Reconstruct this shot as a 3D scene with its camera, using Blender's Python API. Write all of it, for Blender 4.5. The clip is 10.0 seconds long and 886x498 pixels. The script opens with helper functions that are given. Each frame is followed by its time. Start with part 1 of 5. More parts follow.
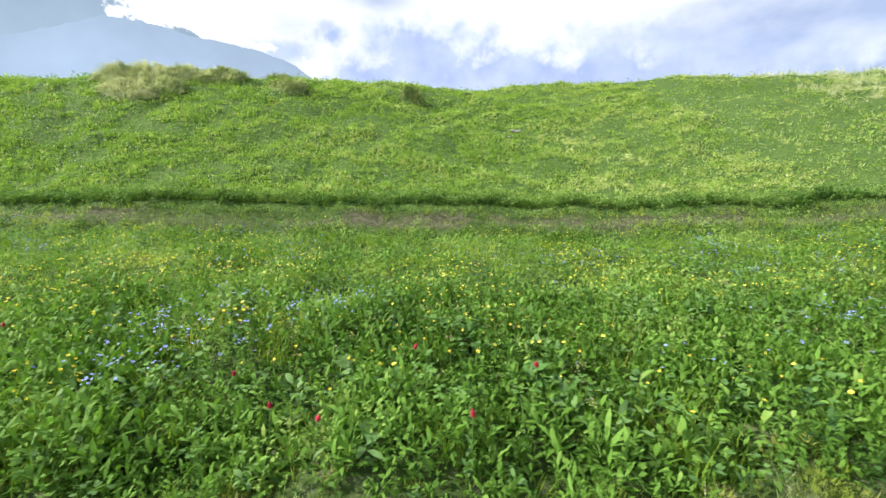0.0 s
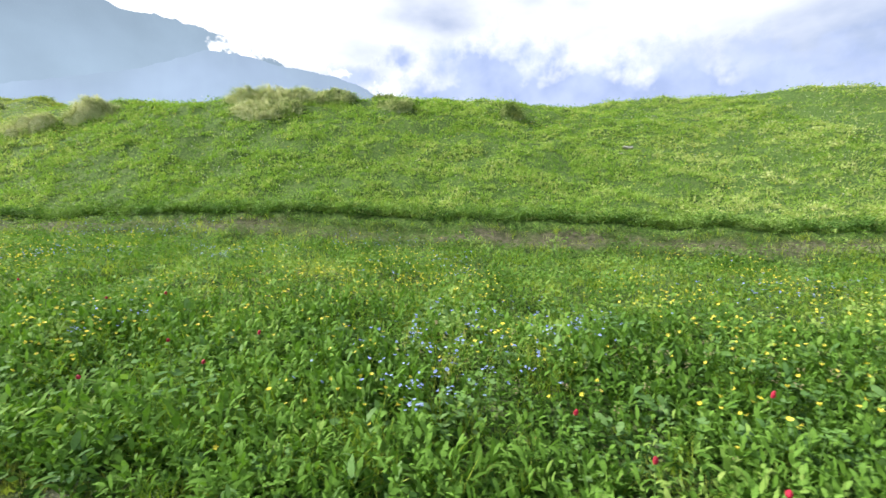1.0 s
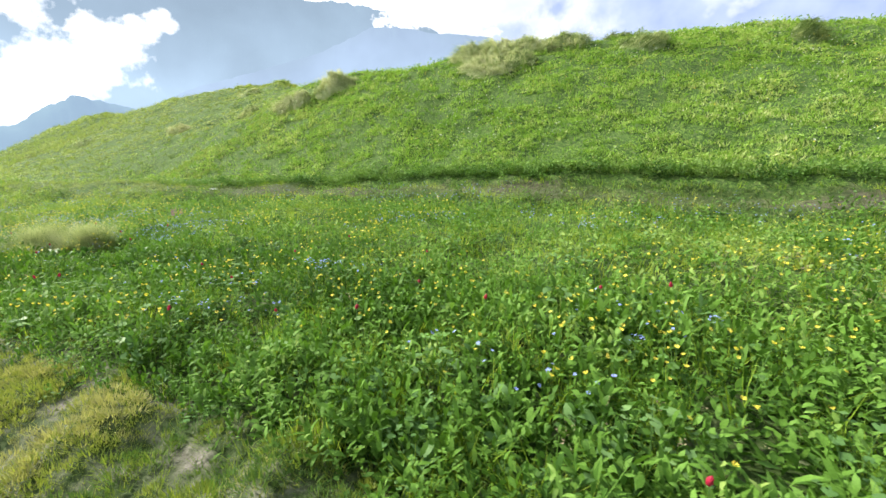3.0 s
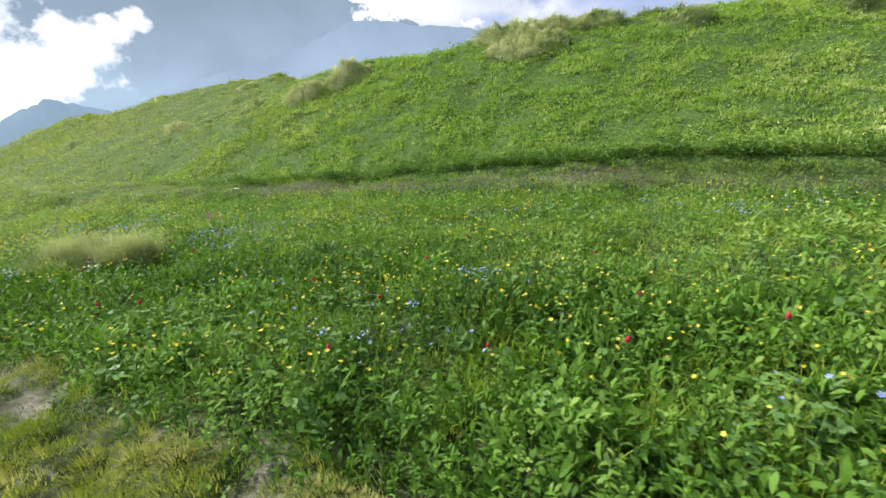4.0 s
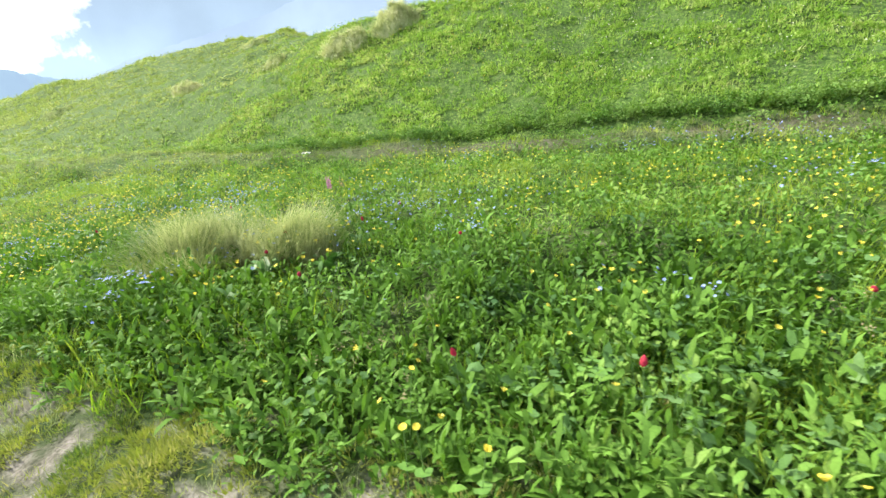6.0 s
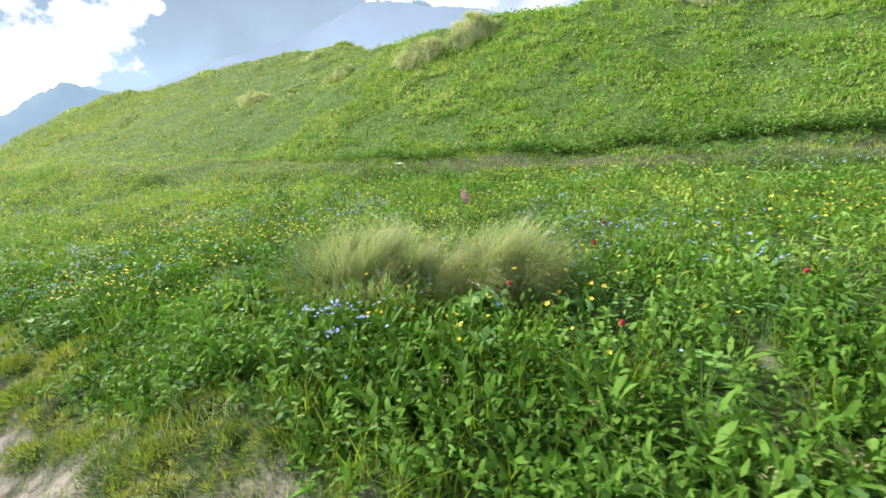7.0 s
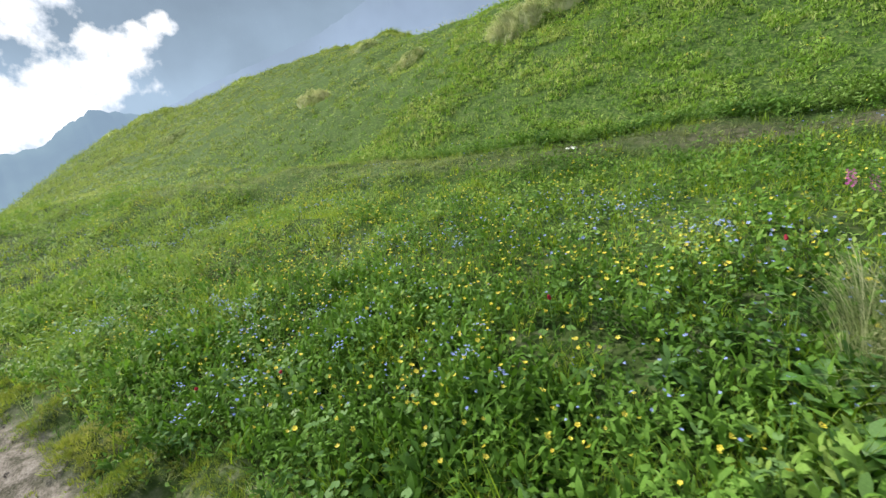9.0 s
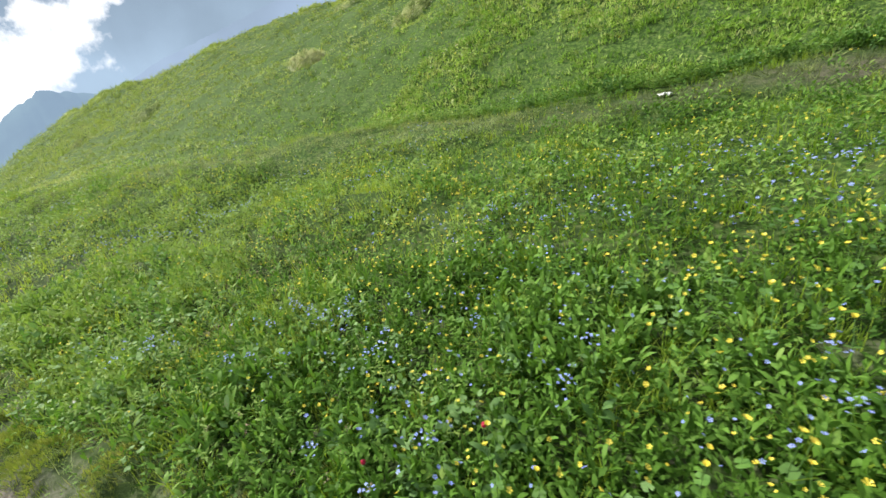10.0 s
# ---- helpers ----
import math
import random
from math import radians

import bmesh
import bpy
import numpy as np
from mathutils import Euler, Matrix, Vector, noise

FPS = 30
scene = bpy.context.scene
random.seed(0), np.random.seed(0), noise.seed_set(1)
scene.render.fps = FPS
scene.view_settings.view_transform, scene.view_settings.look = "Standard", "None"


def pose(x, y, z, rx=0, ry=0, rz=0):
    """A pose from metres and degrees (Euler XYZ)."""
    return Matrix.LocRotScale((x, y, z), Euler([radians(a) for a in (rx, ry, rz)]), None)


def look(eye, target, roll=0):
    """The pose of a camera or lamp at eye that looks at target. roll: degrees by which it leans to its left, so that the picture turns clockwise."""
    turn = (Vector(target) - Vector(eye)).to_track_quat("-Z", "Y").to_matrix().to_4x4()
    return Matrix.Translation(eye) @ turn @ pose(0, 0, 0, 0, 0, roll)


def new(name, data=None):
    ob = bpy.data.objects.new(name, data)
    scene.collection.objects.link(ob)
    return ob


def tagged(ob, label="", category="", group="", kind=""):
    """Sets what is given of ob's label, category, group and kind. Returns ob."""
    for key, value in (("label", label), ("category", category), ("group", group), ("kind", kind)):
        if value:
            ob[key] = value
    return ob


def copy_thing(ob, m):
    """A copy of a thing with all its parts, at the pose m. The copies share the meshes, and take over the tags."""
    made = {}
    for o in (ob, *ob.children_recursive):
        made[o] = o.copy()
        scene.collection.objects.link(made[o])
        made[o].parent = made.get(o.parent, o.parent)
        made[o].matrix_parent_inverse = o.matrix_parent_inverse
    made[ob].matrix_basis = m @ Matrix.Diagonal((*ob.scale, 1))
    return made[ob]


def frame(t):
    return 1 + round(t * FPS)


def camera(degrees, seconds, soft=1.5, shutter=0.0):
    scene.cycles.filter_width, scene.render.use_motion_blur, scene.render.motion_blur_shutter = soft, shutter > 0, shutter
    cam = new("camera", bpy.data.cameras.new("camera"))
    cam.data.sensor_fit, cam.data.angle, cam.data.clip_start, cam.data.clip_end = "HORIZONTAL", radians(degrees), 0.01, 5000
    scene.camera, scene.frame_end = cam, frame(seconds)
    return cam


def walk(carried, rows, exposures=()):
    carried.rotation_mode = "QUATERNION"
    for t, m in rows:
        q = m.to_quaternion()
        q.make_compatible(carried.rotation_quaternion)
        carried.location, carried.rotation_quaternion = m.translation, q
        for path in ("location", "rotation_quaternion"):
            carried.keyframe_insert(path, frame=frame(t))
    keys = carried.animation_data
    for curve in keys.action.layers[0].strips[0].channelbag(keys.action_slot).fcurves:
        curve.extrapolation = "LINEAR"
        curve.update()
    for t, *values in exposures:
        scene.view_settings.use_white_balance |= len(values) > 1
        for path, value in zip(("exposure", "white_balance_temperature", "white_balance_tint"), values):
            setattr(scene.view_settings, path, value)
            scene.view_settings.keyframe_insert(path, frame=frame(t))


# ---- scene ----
cam = camera(95.0, 10.0, soft=1.5, shutter=0.1)
PATH = [
    (0, (-0.025, -0.044, 1.211), (-0.005, 1.943, 0.981), 0.02),
    (0.5, (-0.634, 0.059, 1.166), (-0.794, 2.032, 0.88), 1.42),
    (1, (-1.281, 0.148, 1.173), (-1.551, 2.124, 1.028), 1.28),
    (1.5, (-1.938, 0.225, 1.118), (-2.598, 2.094, 0.853), 2.27),
    (2, (-2.659, 0.272, 1.113), (-3.543, 2.037, 0.792), 4.66),
    (2.5, (-3.289, 0.3, 1.135), (-4.213, 2.031, 0.75), 3.94),
    (2.7, (-3.539, 0.36, 1.136), (-4.511, 2.071, 0.78), 1.4),
    (3.8, (-4.998, 0.406, 1.077), (-5.856, 2.19, 0.789), -0.83),
    (4, (-5.31, 0.417, 1.089), (-6.194, 2.173, 0.723), -1.64),
    (4.5, (-6.015, 0.441, 1.104), (-6.928, 2.21, 0.912), 0.63),
    (5, (-6.654, 0.53, 1.064), (-7.488, 2.3, 0.648), -3.9),
    (5.2, (-6.916, 0.551, 1.078), (-7.74, 2.312, 0.608), -3.08),
    (6.3, (-8.461, 0.618, 0.936), (-9.261, 2.378, 0.425), -1.96),
    (6.5, (-8.724, 0.624, 0.958), (-9.531, 2.379, 0.44), 0.14),
    (7, (-9.378, 0.554, 0.951), (-10.303, 2.274, 0.518), -1.35),
    (7.5, (-10.027, 0.653, 0.972), (-10.971, 2.34, 0.46), -6.56),
    (8, (-10.718, 0.672, 0.971), (-11.784, 2.309, 0.542), -6.47),
    (8.5, (-11.326, 0.68, 0.997), (-12.427, 2.261, 0.459), -9.88),
    (9, (-12.017, 0.827, 1.045), (-13.04, 2.481, 0.58), -6.73),
    (9.5, (-12.686, 0.913, 1.044), (-13.612, 2.603, 0.508), -6.04),
    (10, (-13.346, 0.987, 1.058), (-14.291, 2.638, 0.438), -9.43),
]
EXPOSURE = ((0, 0.83), (0.5, 1.07), (1, 0.77), (1.5, 0.82), (2, 1.27), (2.5, 1.17), (2.7, 1.07), (3.8, 0.60), (4, 0.57), (4.5, 0.42), (5, 0.72), (5.2, 0.77), (6.3, 1.27), (6.5, 1.27), (7, 0.93), (7.5, 0.89), (8, 0.57), (8.5, 0.42), (9, 0.43), (9.5, 0.52), (10, 0.52))
walk(cam, [(t, look(eye, target, roll)) for t, eye, target, roll in PATH], EXPOSURE)

# ---- world and sun ----
world = bpy.data.worlds.new("sky")
scene.world = world
world.use_nodes = True
wn, wl = world.node_tree.nodes, world.node_tree.links
wn.clear()
sky = wn.new("ShaderNodeTexSky")
sky.sky_type, sky.sun_disc = "NISHITA", False
SUN_AZ, SUN_EL = -101.0, 41.0          # azimuth from +y towards +x
sky.sun_elevation, sky.sun_rotation = radians(SUN_EL), radians(SUN_AZ)
sky.altitude, sky.dust_density = 2500, 2.0
w_geo = wn.new("ShaderNodeTexCoord")
w_map = wn.new("ShaderNodeMapping")
w_map.inputs["Scale"].default_value = (1.0, 1.0, 2.2)
w_noise = wn.new("ShaderNodeTexNoise")
w_noise.inputs["Scale"].default_value = 2.6
w_noise.inputs["Detail"].default_value = 7
w_noise.inputs["Roughness"].default_value = 0.47
w_ramp = wn.new("ShaderNodeValToRGB")
w_ramp.color_ramp.elements[0].position, w_ramp.color_ramp.elements[1].position = 0.34, 0.57
w_sky = wn.new("ShaderNodeVectorMath")
w_sky.operation = "SCALE"
w_sky.inputs["Scale"].default_value = 0.12
w_blue = wn.new("ShaderNodeMix")
w_blue.data_type = "RGBA"
w_blue.inputs["Factor"].default_value = 0.6
w_blue.inputs["B"].default_value = (0.50, 0.58, 0.80, 1)
w_mix = wn.new("ShaderNodeMix")
w_mix.data_type = "RGBA"
w_mix.inputs["B"].default_value = (0.93, 0.96, 1.01, 1)
w_bg = wn.new("ShaderNodeBackground")
w_bg.inputs["Strength"].default_value = 0.76
w_out = wn.new("ShaderNodeOutputWorld")
wl.new(w_geo.outputs["Generated"], w_map.inputs["Vector"])
wl.new(w_map.outputs["Vector"], w_noise.inputs["Vector"])
wl.new(w_noise.outputs["Fac"], w_ramp.inputs["Fac"])
wl.new(sky.outputs["Color"], w_sky.inputs[0])
wl.new(w_sky.outputs["Vector"], w_blue.inputs["A"])
wl.new(w_blue.outputs["Result"], w_mix.inputs["A"])
wl.new(w_ramp.outputs["Color"], w_mix.inputs["Factor"])
wl.new(w_mix.outputs["Result"], w_bg.inputs["Color"])
wl.new(w_bg.outputs["Background"], w_out.inputs["Surface"])

sun = new("sun", bpy.data.lights.new("sun", "SUN"))
sun.data.energy, sun.data.angle, sun.data.color = 5.0, radians(6), (1.0, 0.94, 0.82)
sun_from = Vector((math.sin(radians(SUN_AZ)) * math.cos(radians(SUN_EL)), math.cos(radians(SUN_AZ)) * math.cos(radians(SUN_EL)), math.sin(radians(SUN_EL))))
sun.matrix_world = look(sun_from * 60, (0, 0, 0))


# ---- materials ----
def material(name):
    m = bpy.data.materials.new(name)
    m.use_nodes = True
    m.node_tree.nodes.clear()
    return m, m.node_tree.nodes, m.node_tree.links


def ramp_node(n, stops):
    r = n.new("ShaderNodeValToRGB")
    e = r.color_ramp.elements
    while len(e) < len(stops):
        e.new(0.5)
    for k, (p, c) in zip(e, stops):
        k.position, k.color = p, (*c, 1)
    return r


def leaf_material(name, colours, gloss=0.42, through_light=0.35, patch=0.9, glow=(1.45, 1.55, 0.7), shine=0.12):
    """Thin leaves: a colour from the tint of each plant and from patches of the meadow, gloss above, light through the blade."""
    m, n, l = material(name)
    at = n.new("ShaderNodeAttribute")
    at.attribute_name = "tint"
    geo = n.new("ShaderNodeNewGeometry")
    big = n.new("ShaderNodeTexNoise")
    big.inputs["Scale"].default_value, big.inputs["Detail"].default_value = patch, 4
    l.new(geo.outputs["Position"], big.inputs["Vector"])
    add = n.new("ShaderNodeMath")
    add.operation = "MULTIPLY_ADD"
    add.inputs[1].default_value, add.inputs[2].default_value = 0.9, -0.45
    l.new(big.outputs["Fac"], add.inputs[0])
    tot = n.new("ShaderNodeMath")
    tot.operation, tot.use_clamp = "ADD", True
    l.new(add.outputs[0], tot.inputs[0])
    l.new(at.outputs["Fac"], tot.inputs[1])
    r = ramp_node(n, colours)
    l.new(tot.outputs[0], r.inputs["Fac"])
    fine = n.new("ShaderNodeTexNoise")
    fine.inputs["Scale"].default_value, fine.inputs["Detail"].default_value = 160, 3
    l.new(geo.outputs["Position"], fine.inputs["Vector"])
    hsv = n.new("ShaderNodeHueSaturation")
    val = n.new("ShaderNodeMath")
    val.operation = "MULTIPLY_ADD"
    val.inputs[1].default_value, val.inputs[2].default_value = 0.7, 0.65
    l.new(fine.outputs["Fac"], val.inputs[0])
    l.new(val.outputs[0], hsv.inputs["Value"])
    l.new(r.outputs["Color"], hsv.inputs["Color"])
    p = n.new("ShaderNodeBsdfPrincipled")
    p.inputs["Roughness"].default_value = gloss
    p.inputs["Specular IOR Level"].default_value = shine
    l.new(hsv.outputs["Color"], p.inputs["Base Color"])
    bump = n.new("ShaderNodeBump")
    bump.inputs["Strength"].default_value, bump.inputs["Distance"].default_value = 0.3, 0.004
    l.new(fine.outputs["Fac"], bump.inputs["Height"])
    l.new(bump.outputs["Normal"], p.inputs["Normal"])
    t = n.new("ShaderNodeBsdfTranslucent")
    warm = n.new("ShaderNodeMix")
    warm.data_type, warm.blend_type = "RGBA", "MULTIPLY"
    warm.inputs["Factor"].default_value = 1.0
    warm.inputs["B"].default_value = (*glow, 1)
    l.new(hsv.outputs["Color"], warm.inputs["A"])
    l.new(warm.outputs["Result"], t.inputs["Color"])
    mix = n.new("ShaderNodeMixShader")
    mix.inputs["Fac"].default_value = through_light
    l.new(p.outputs[0], mix.inputs[1])
    l.new(t.outputs[0], mix.inputs[2])
    out = n.new("ShaderNodeOutputMaterial")
    l.new(mix.outputs[0], out.inputs["Surface"])
    return m


def plain_material(name, a, b, rough=0.7, scale=40, bump_by=0.3, through_light=0.0, random_by=0.0):
    """Two tones mixed by a noise, with a fine relief."""
    m, n, l = material(name)
    tc = n.new("ShaderNodeTexCoord")
    no = n.new("ShaderNodeTexNoise")
    no.inputs["Scale"].default_value, no.inputs["Detail"].default_value = scale, 6
    l.new(tc.outputs["Object"], no.inputs["Vector"])
    r = ramp_node(n, [(0.3, a), (0.7, b)])
    l.new(no.outputs["Fac"], r.inputs["Fac"])
    colour = r.outputs["Color"]
    if random_by:
        info, hsv, k = n.new("ShaderNodeObjectInfo"), n.new("ShaderNodeHueSaturation"), n.new("ShaderNodeMath")
        k.operation = "MULTIPLY_ADD"
        k.inputs[1].default_value, k.inputs[2].default_value = random_by, 1 - random_by / 2
        l.new(info.outputs["Random"], k.inputs[0])
        l.new(k.outputs[0], hsv.inputs["Value"])
        l.new(colour, hsv.inputs["Color"])
        colour = hsv.outputs["Color"]
    p = n.new("ShaderNodeBsdfPrincipled")
    p.inputs["Roughness"].default_value = rough
    l.new(colour, p.inputs["Base Color"])
    bp = n.new("ShaderNodeBump")
    bp.inputs["Strength"].default_value, bp.inputs["Distance"].default_value = bump_by, 0.01
    l.new(no.outputs["Fac"], bp.inputs["Height"])
    l.new(bp.outputs["Normal"], p.inputs["Normal"])
    out = n.new("ShaderNodeOutputMaterial")
    if through_light:
        t, mix = n.new("ShaderNodeBsdfTranslucent"), n.new("ShaderNodeMixShader")
        l.new(colour, t.inputs["Color"])
        mix.inputs["Fac"].default_value = through_light
        l.new(p.outputs[0], mix.inputs[1])
        l.new(t.outputs[0], mix.inputs[2])
        l.new(mix.outputs[0], out.inputs["Surface"])
    else:
        l.new(p.outputs[0], out.inputs["Surface"])
    return m


HERB = leaf_material("herb leaf", [(0.0, (0.030, 0.080, 0.013)), (0.4, (0.078, 0.170, 0.021)), (0.7, (0.136, 0.266, 0.046)), (1.0, (0.240, 0.342, 0.086))], 0.58, 0.25, 0.9, (1.4, 1.5, 0.75))
BROAD = leaf_material("broad leaf", [(0.0, (0.034, 0.088, 0.026)), (0.5, (0.086, 0.178, 0.050)), (1.0, (0.170, 0.285, 0.100))], 0.54, 0.22, 0.9, (1.35, 1.5, 0.75), 0.14)
GRASS = leaf_material("grass blade", [(0.0, (0.095, 0.180, 0.019)), (0.5, (0.195, 0.305, 0.031)), (1.0, (0.330, 0.400, 0.072))], 0.48, 0.38)
HILL = leaf_material("hill sward", [(0.0, (0.100, 0.20, 0.035)), (0.4, (0.190, 0.325, 0.055)), (0.75, (0.305, 0.425, 0.108)), (1.0, (0.48, 0.52, 0.24))], 0.55, 0.35, 0.35, (1.3, 1.4, 0.78))
# sward of the far spur, its colours paled to stand for haze
SPUR_HAZED = leaf_material("hazed spur sward", [(0.0, (0.170, 0.255, 0.056)), (0.5, (0.310, 0.400, 0.100)), (1.0, (0.45, 0.495, 0.175))], 0.65, 0.2, 0.25, (1.2, 1.25, 0.85))
TROD = leaf_material("trodden grass", [(0.0, (0.065, 0.095, 0.035)), (0.5, (0.13, 0.17, 0.06)), (1.0, (0.29, 0.345, 0.14))], 0.6, 0.2, 1.5, (1.2, 1.2, 0.8))
DRY = leaf_material("dry grass", [(0.0, (0.12, 0.19, 0.06)), (0.4, (0.29, 0.36, 0.155)), (0.7, (0.46, 0.50, 0.28)), (1.0, (0.62, 0.62, 0.42))], 0.65, 0.33, 2.2, (1.15, 1.2, 0.9))
TURF = leaf_material("short turf", [(0.0, (0.085, 0.165, 0.038)), (0.35, (0.20, 0.27, 0.045)), (0.65, (0.27, 0.315, 0.065)), (1.0, (0.37, 0.365, 0.16))], 0.65, 0.32, 2.0, (1.3, 1.3, 0.7))
BANK = leaf_material("bank leaf", [(0.0, (0.045, 0.112, 0.028)), (0.5, (0.110, 0.215, 0.046)), (1.0, (0.21, 0.32, 0.085))], 0.5, 0.25, 0.9, (1.3, 1.45, 0.8))
YELLOW = plain_material("yellow petal", (0.80, 0.66, 0.04), (0.86, 0.76, 0.12), 0.45, 90, 0.1, 0.3, 0.2)
BLUE = plain_material("blue petal", (0.26, 0.34, 0.88), (0.42, 0.50, 0.92), 0.6, 90, 0.1, 0.25, 0.3)
RED = plain_material("crimson petal", (0.26, 0.004, 0.022), (0.52, 0.012, 0.055), 0.6, 150, 0.6, 0.15, 0.4)
PINK = plain_material("purple petal", (0.30, 0.05, 0.20), (0.48, 0.13, 0.36), 0.6, 120, 0.4, 0.2, 0.3)
WHITE = plain_material("white petal", (0.72, 0.74, 0.66), (0.85, 0.86, 0.80), 0.6, 90, 0.1, 0.25, 0.2)
AMBER = plain_material("orange stamens", (0.62, 0.42, 0.02), (0.74, 0.56, 0.06), 0.7, 200, 0.5)
STEM = plain_material("green stem", (0.06, 0.14, 0.03), (0.12, 0.22, 0.05), 0.5, 60, 0.2, 0.0, 0.3)
LEAF = plain_material("dock blade", (0.045, 0.13, 0.02), (0.085, 0.20, 0.035), 0.5, 25, 0.5, 0.16, 0.4)
CLOVER = plain_material("clover blade", (0.08, 0.19, 0.03), (0.14, 0.28, 0.05), 0.55, 30, 0.4, 0.28, 0.4)
STONE = plain_material("pale stone", (0.30, 0.29, 0.28), (0.52, 0.505, 0.48), 0.9, 14, 0.8)
PAPER = plain_material("white litter", (0.74, 0.74, 0.72), (0.84, 0.84, 0.82), 0.6, 20, 0.4)


def ground_material():
    """Dark litter under the plants, bare trodden soil where the mask says so."""
    m, n, l = material("ground")
    at = n.new("ShaderNodeAttribute")
    at.attribute_name = "soil"
    geo = n.new("ShaderNodeNewGeometry")
    big, mid, fine = (n.new("ShaderNodeTexNoise") for _ in range(3))
    for no, s, d in ((big, 1.3, 5), (mid, 11, 6), (fine, 90, 6)):
        no.inputs["Scale"].default_value, no.inputs["Detail"].default_value = s, d
        l.new(geo.outputs["Position"], no.inputs["Vector"])
    litter = ramp_node(n, [(0.3, (0.020, 0.040, 0.009)), (0.55, (0.042, 0.074, 0.015)), (0.8, (0.085, 0.12, 0.03))])
    l.new(mid.outputs["Fac"], litter.inputs["Fac"])
    cover = n.new("ShaderNodeAttribute")
    cover.attribute_name = "sward"
    grain = n.new("ShaderNodeTexNoise")
    grain.inputs["Scale"].default_value, grain.inputs["Detail"].default_value = 22, 8
    grain.inputs["Roughness"].default_value = 0.7
    l.new(geo.outputs["Position"], grain.inputs["Vector"])
    sward = ramp_node(n, [(0.40, (0.020, 0.048, 0.010)), (0.52, (0.055, 0.110, 0.018)), (0.62, (0.14, 0.21, 0.045))])
    l.new(grain.outputs["Fac"], sward.inputs["Fac"])
    green = n.new("ShaderNodeMix")
    green.data_type = "RGBA"
    l.new(cover.outputs["Fac"], green.inputs["Factor"])
    l.new(litter.outputs["Color"], green.inputs["A"])
    l.new(sward.outputs["Color"], green.inputs["B"])
    soil = ramp_node(n, [(0.37, (0.05, 0.042, 0.034)), (0.48, (0.135, 0.12, 0.102)), (0.62, (0.25, 0.23, 0.205))])
    both = n.new("ShaderNodeMath")
    both.operation = "MULTIPLY_ADD"
    both.inputs[1].default_value = 0.5
    l.new(fine.outputs["Fac"], both.inputs[0])
    half = n.new("ShaderNodeMath")
    half.operation = "MULTIPLY"
    half.inputs[1].default_value = 0.5
    l.new(mid.outputs["Fac"], half.inputs[0])
    l.new(half.outputs[0], both.inputs[2])
    l.new(both.outputs[0], soil.inputs["Fac"])
    edge = n.new("ShaderNodeMath")
    edge.operation = "MULTIPLY_ADD"
    edge.inputs[1].default_value, edge.inputs[2].default_value = 1.6, -0.8
    l.new(mid.outputs["Fac"], edge.inputs[0])
    mask = n.new("ShaderNodeMath")
    mask.operation, mask.use_clamp = "ADD", True
    l.new(edge.outputs[0], mask.inputs[0])
    l.new(at.outputs["Fac"], mask.inputs[1])
    humus = n.new("ShaderNodeAttribute")
    humus.attribute_name = "humus"
    earth = n.new("ShaderNodeMix")
    earth.data_type = "RGBA"
    black = ramp_node(n, [(0.38, (0.028, 0.030, 0.015)), (0.5, (0.066, 0.064, 0.040)), (0.62, (0.125, 0.118, 0.08))])
    l.new(both.outputs[0], black.inputs["Fac"])
    l.new(humus.outputs["Fac"], earth.inputs["Factor"])
    l.new(soil.outputs["Color"], earth.inputs["A"])
    l.new(black.outputs["Color"], earth.inputs["B"])
    mix = n.new("ShaderNodeMix")
    mix.data_type = "RGBA"
    l.new(mask.outputs[0], mix.inputs["Factor"])
    l.new(green.outputs["Result"], mix.inputs["A"])
    l.new(earth.outputs["Result"], mix.inputs["B"])
    p = n.new("ShaderNodeBsdfPrincipled")
    p.inputs["Roughness"].default_value = 0.95
    p.inputs["Specular IOR Level"].default_value = 0.2
    l.new(mix.outputs["Result"], p.inputs["Base Color"])
    bump = n.new("ShaderNodeBump")
    bump.inputs["Strength"].default_value, bump.inputs["Distance"].default_value = 0.8, 0.016
    l.new(both.outputs[0], bump.inputs["Height"])
    l.new(bump.outputs["Normal"], p.inputs["Normal"])
    out = n.new("ShaderNodeOutputMaterial")
    l.new(p.outputs[0], out.inputs["Surface"])
    return m


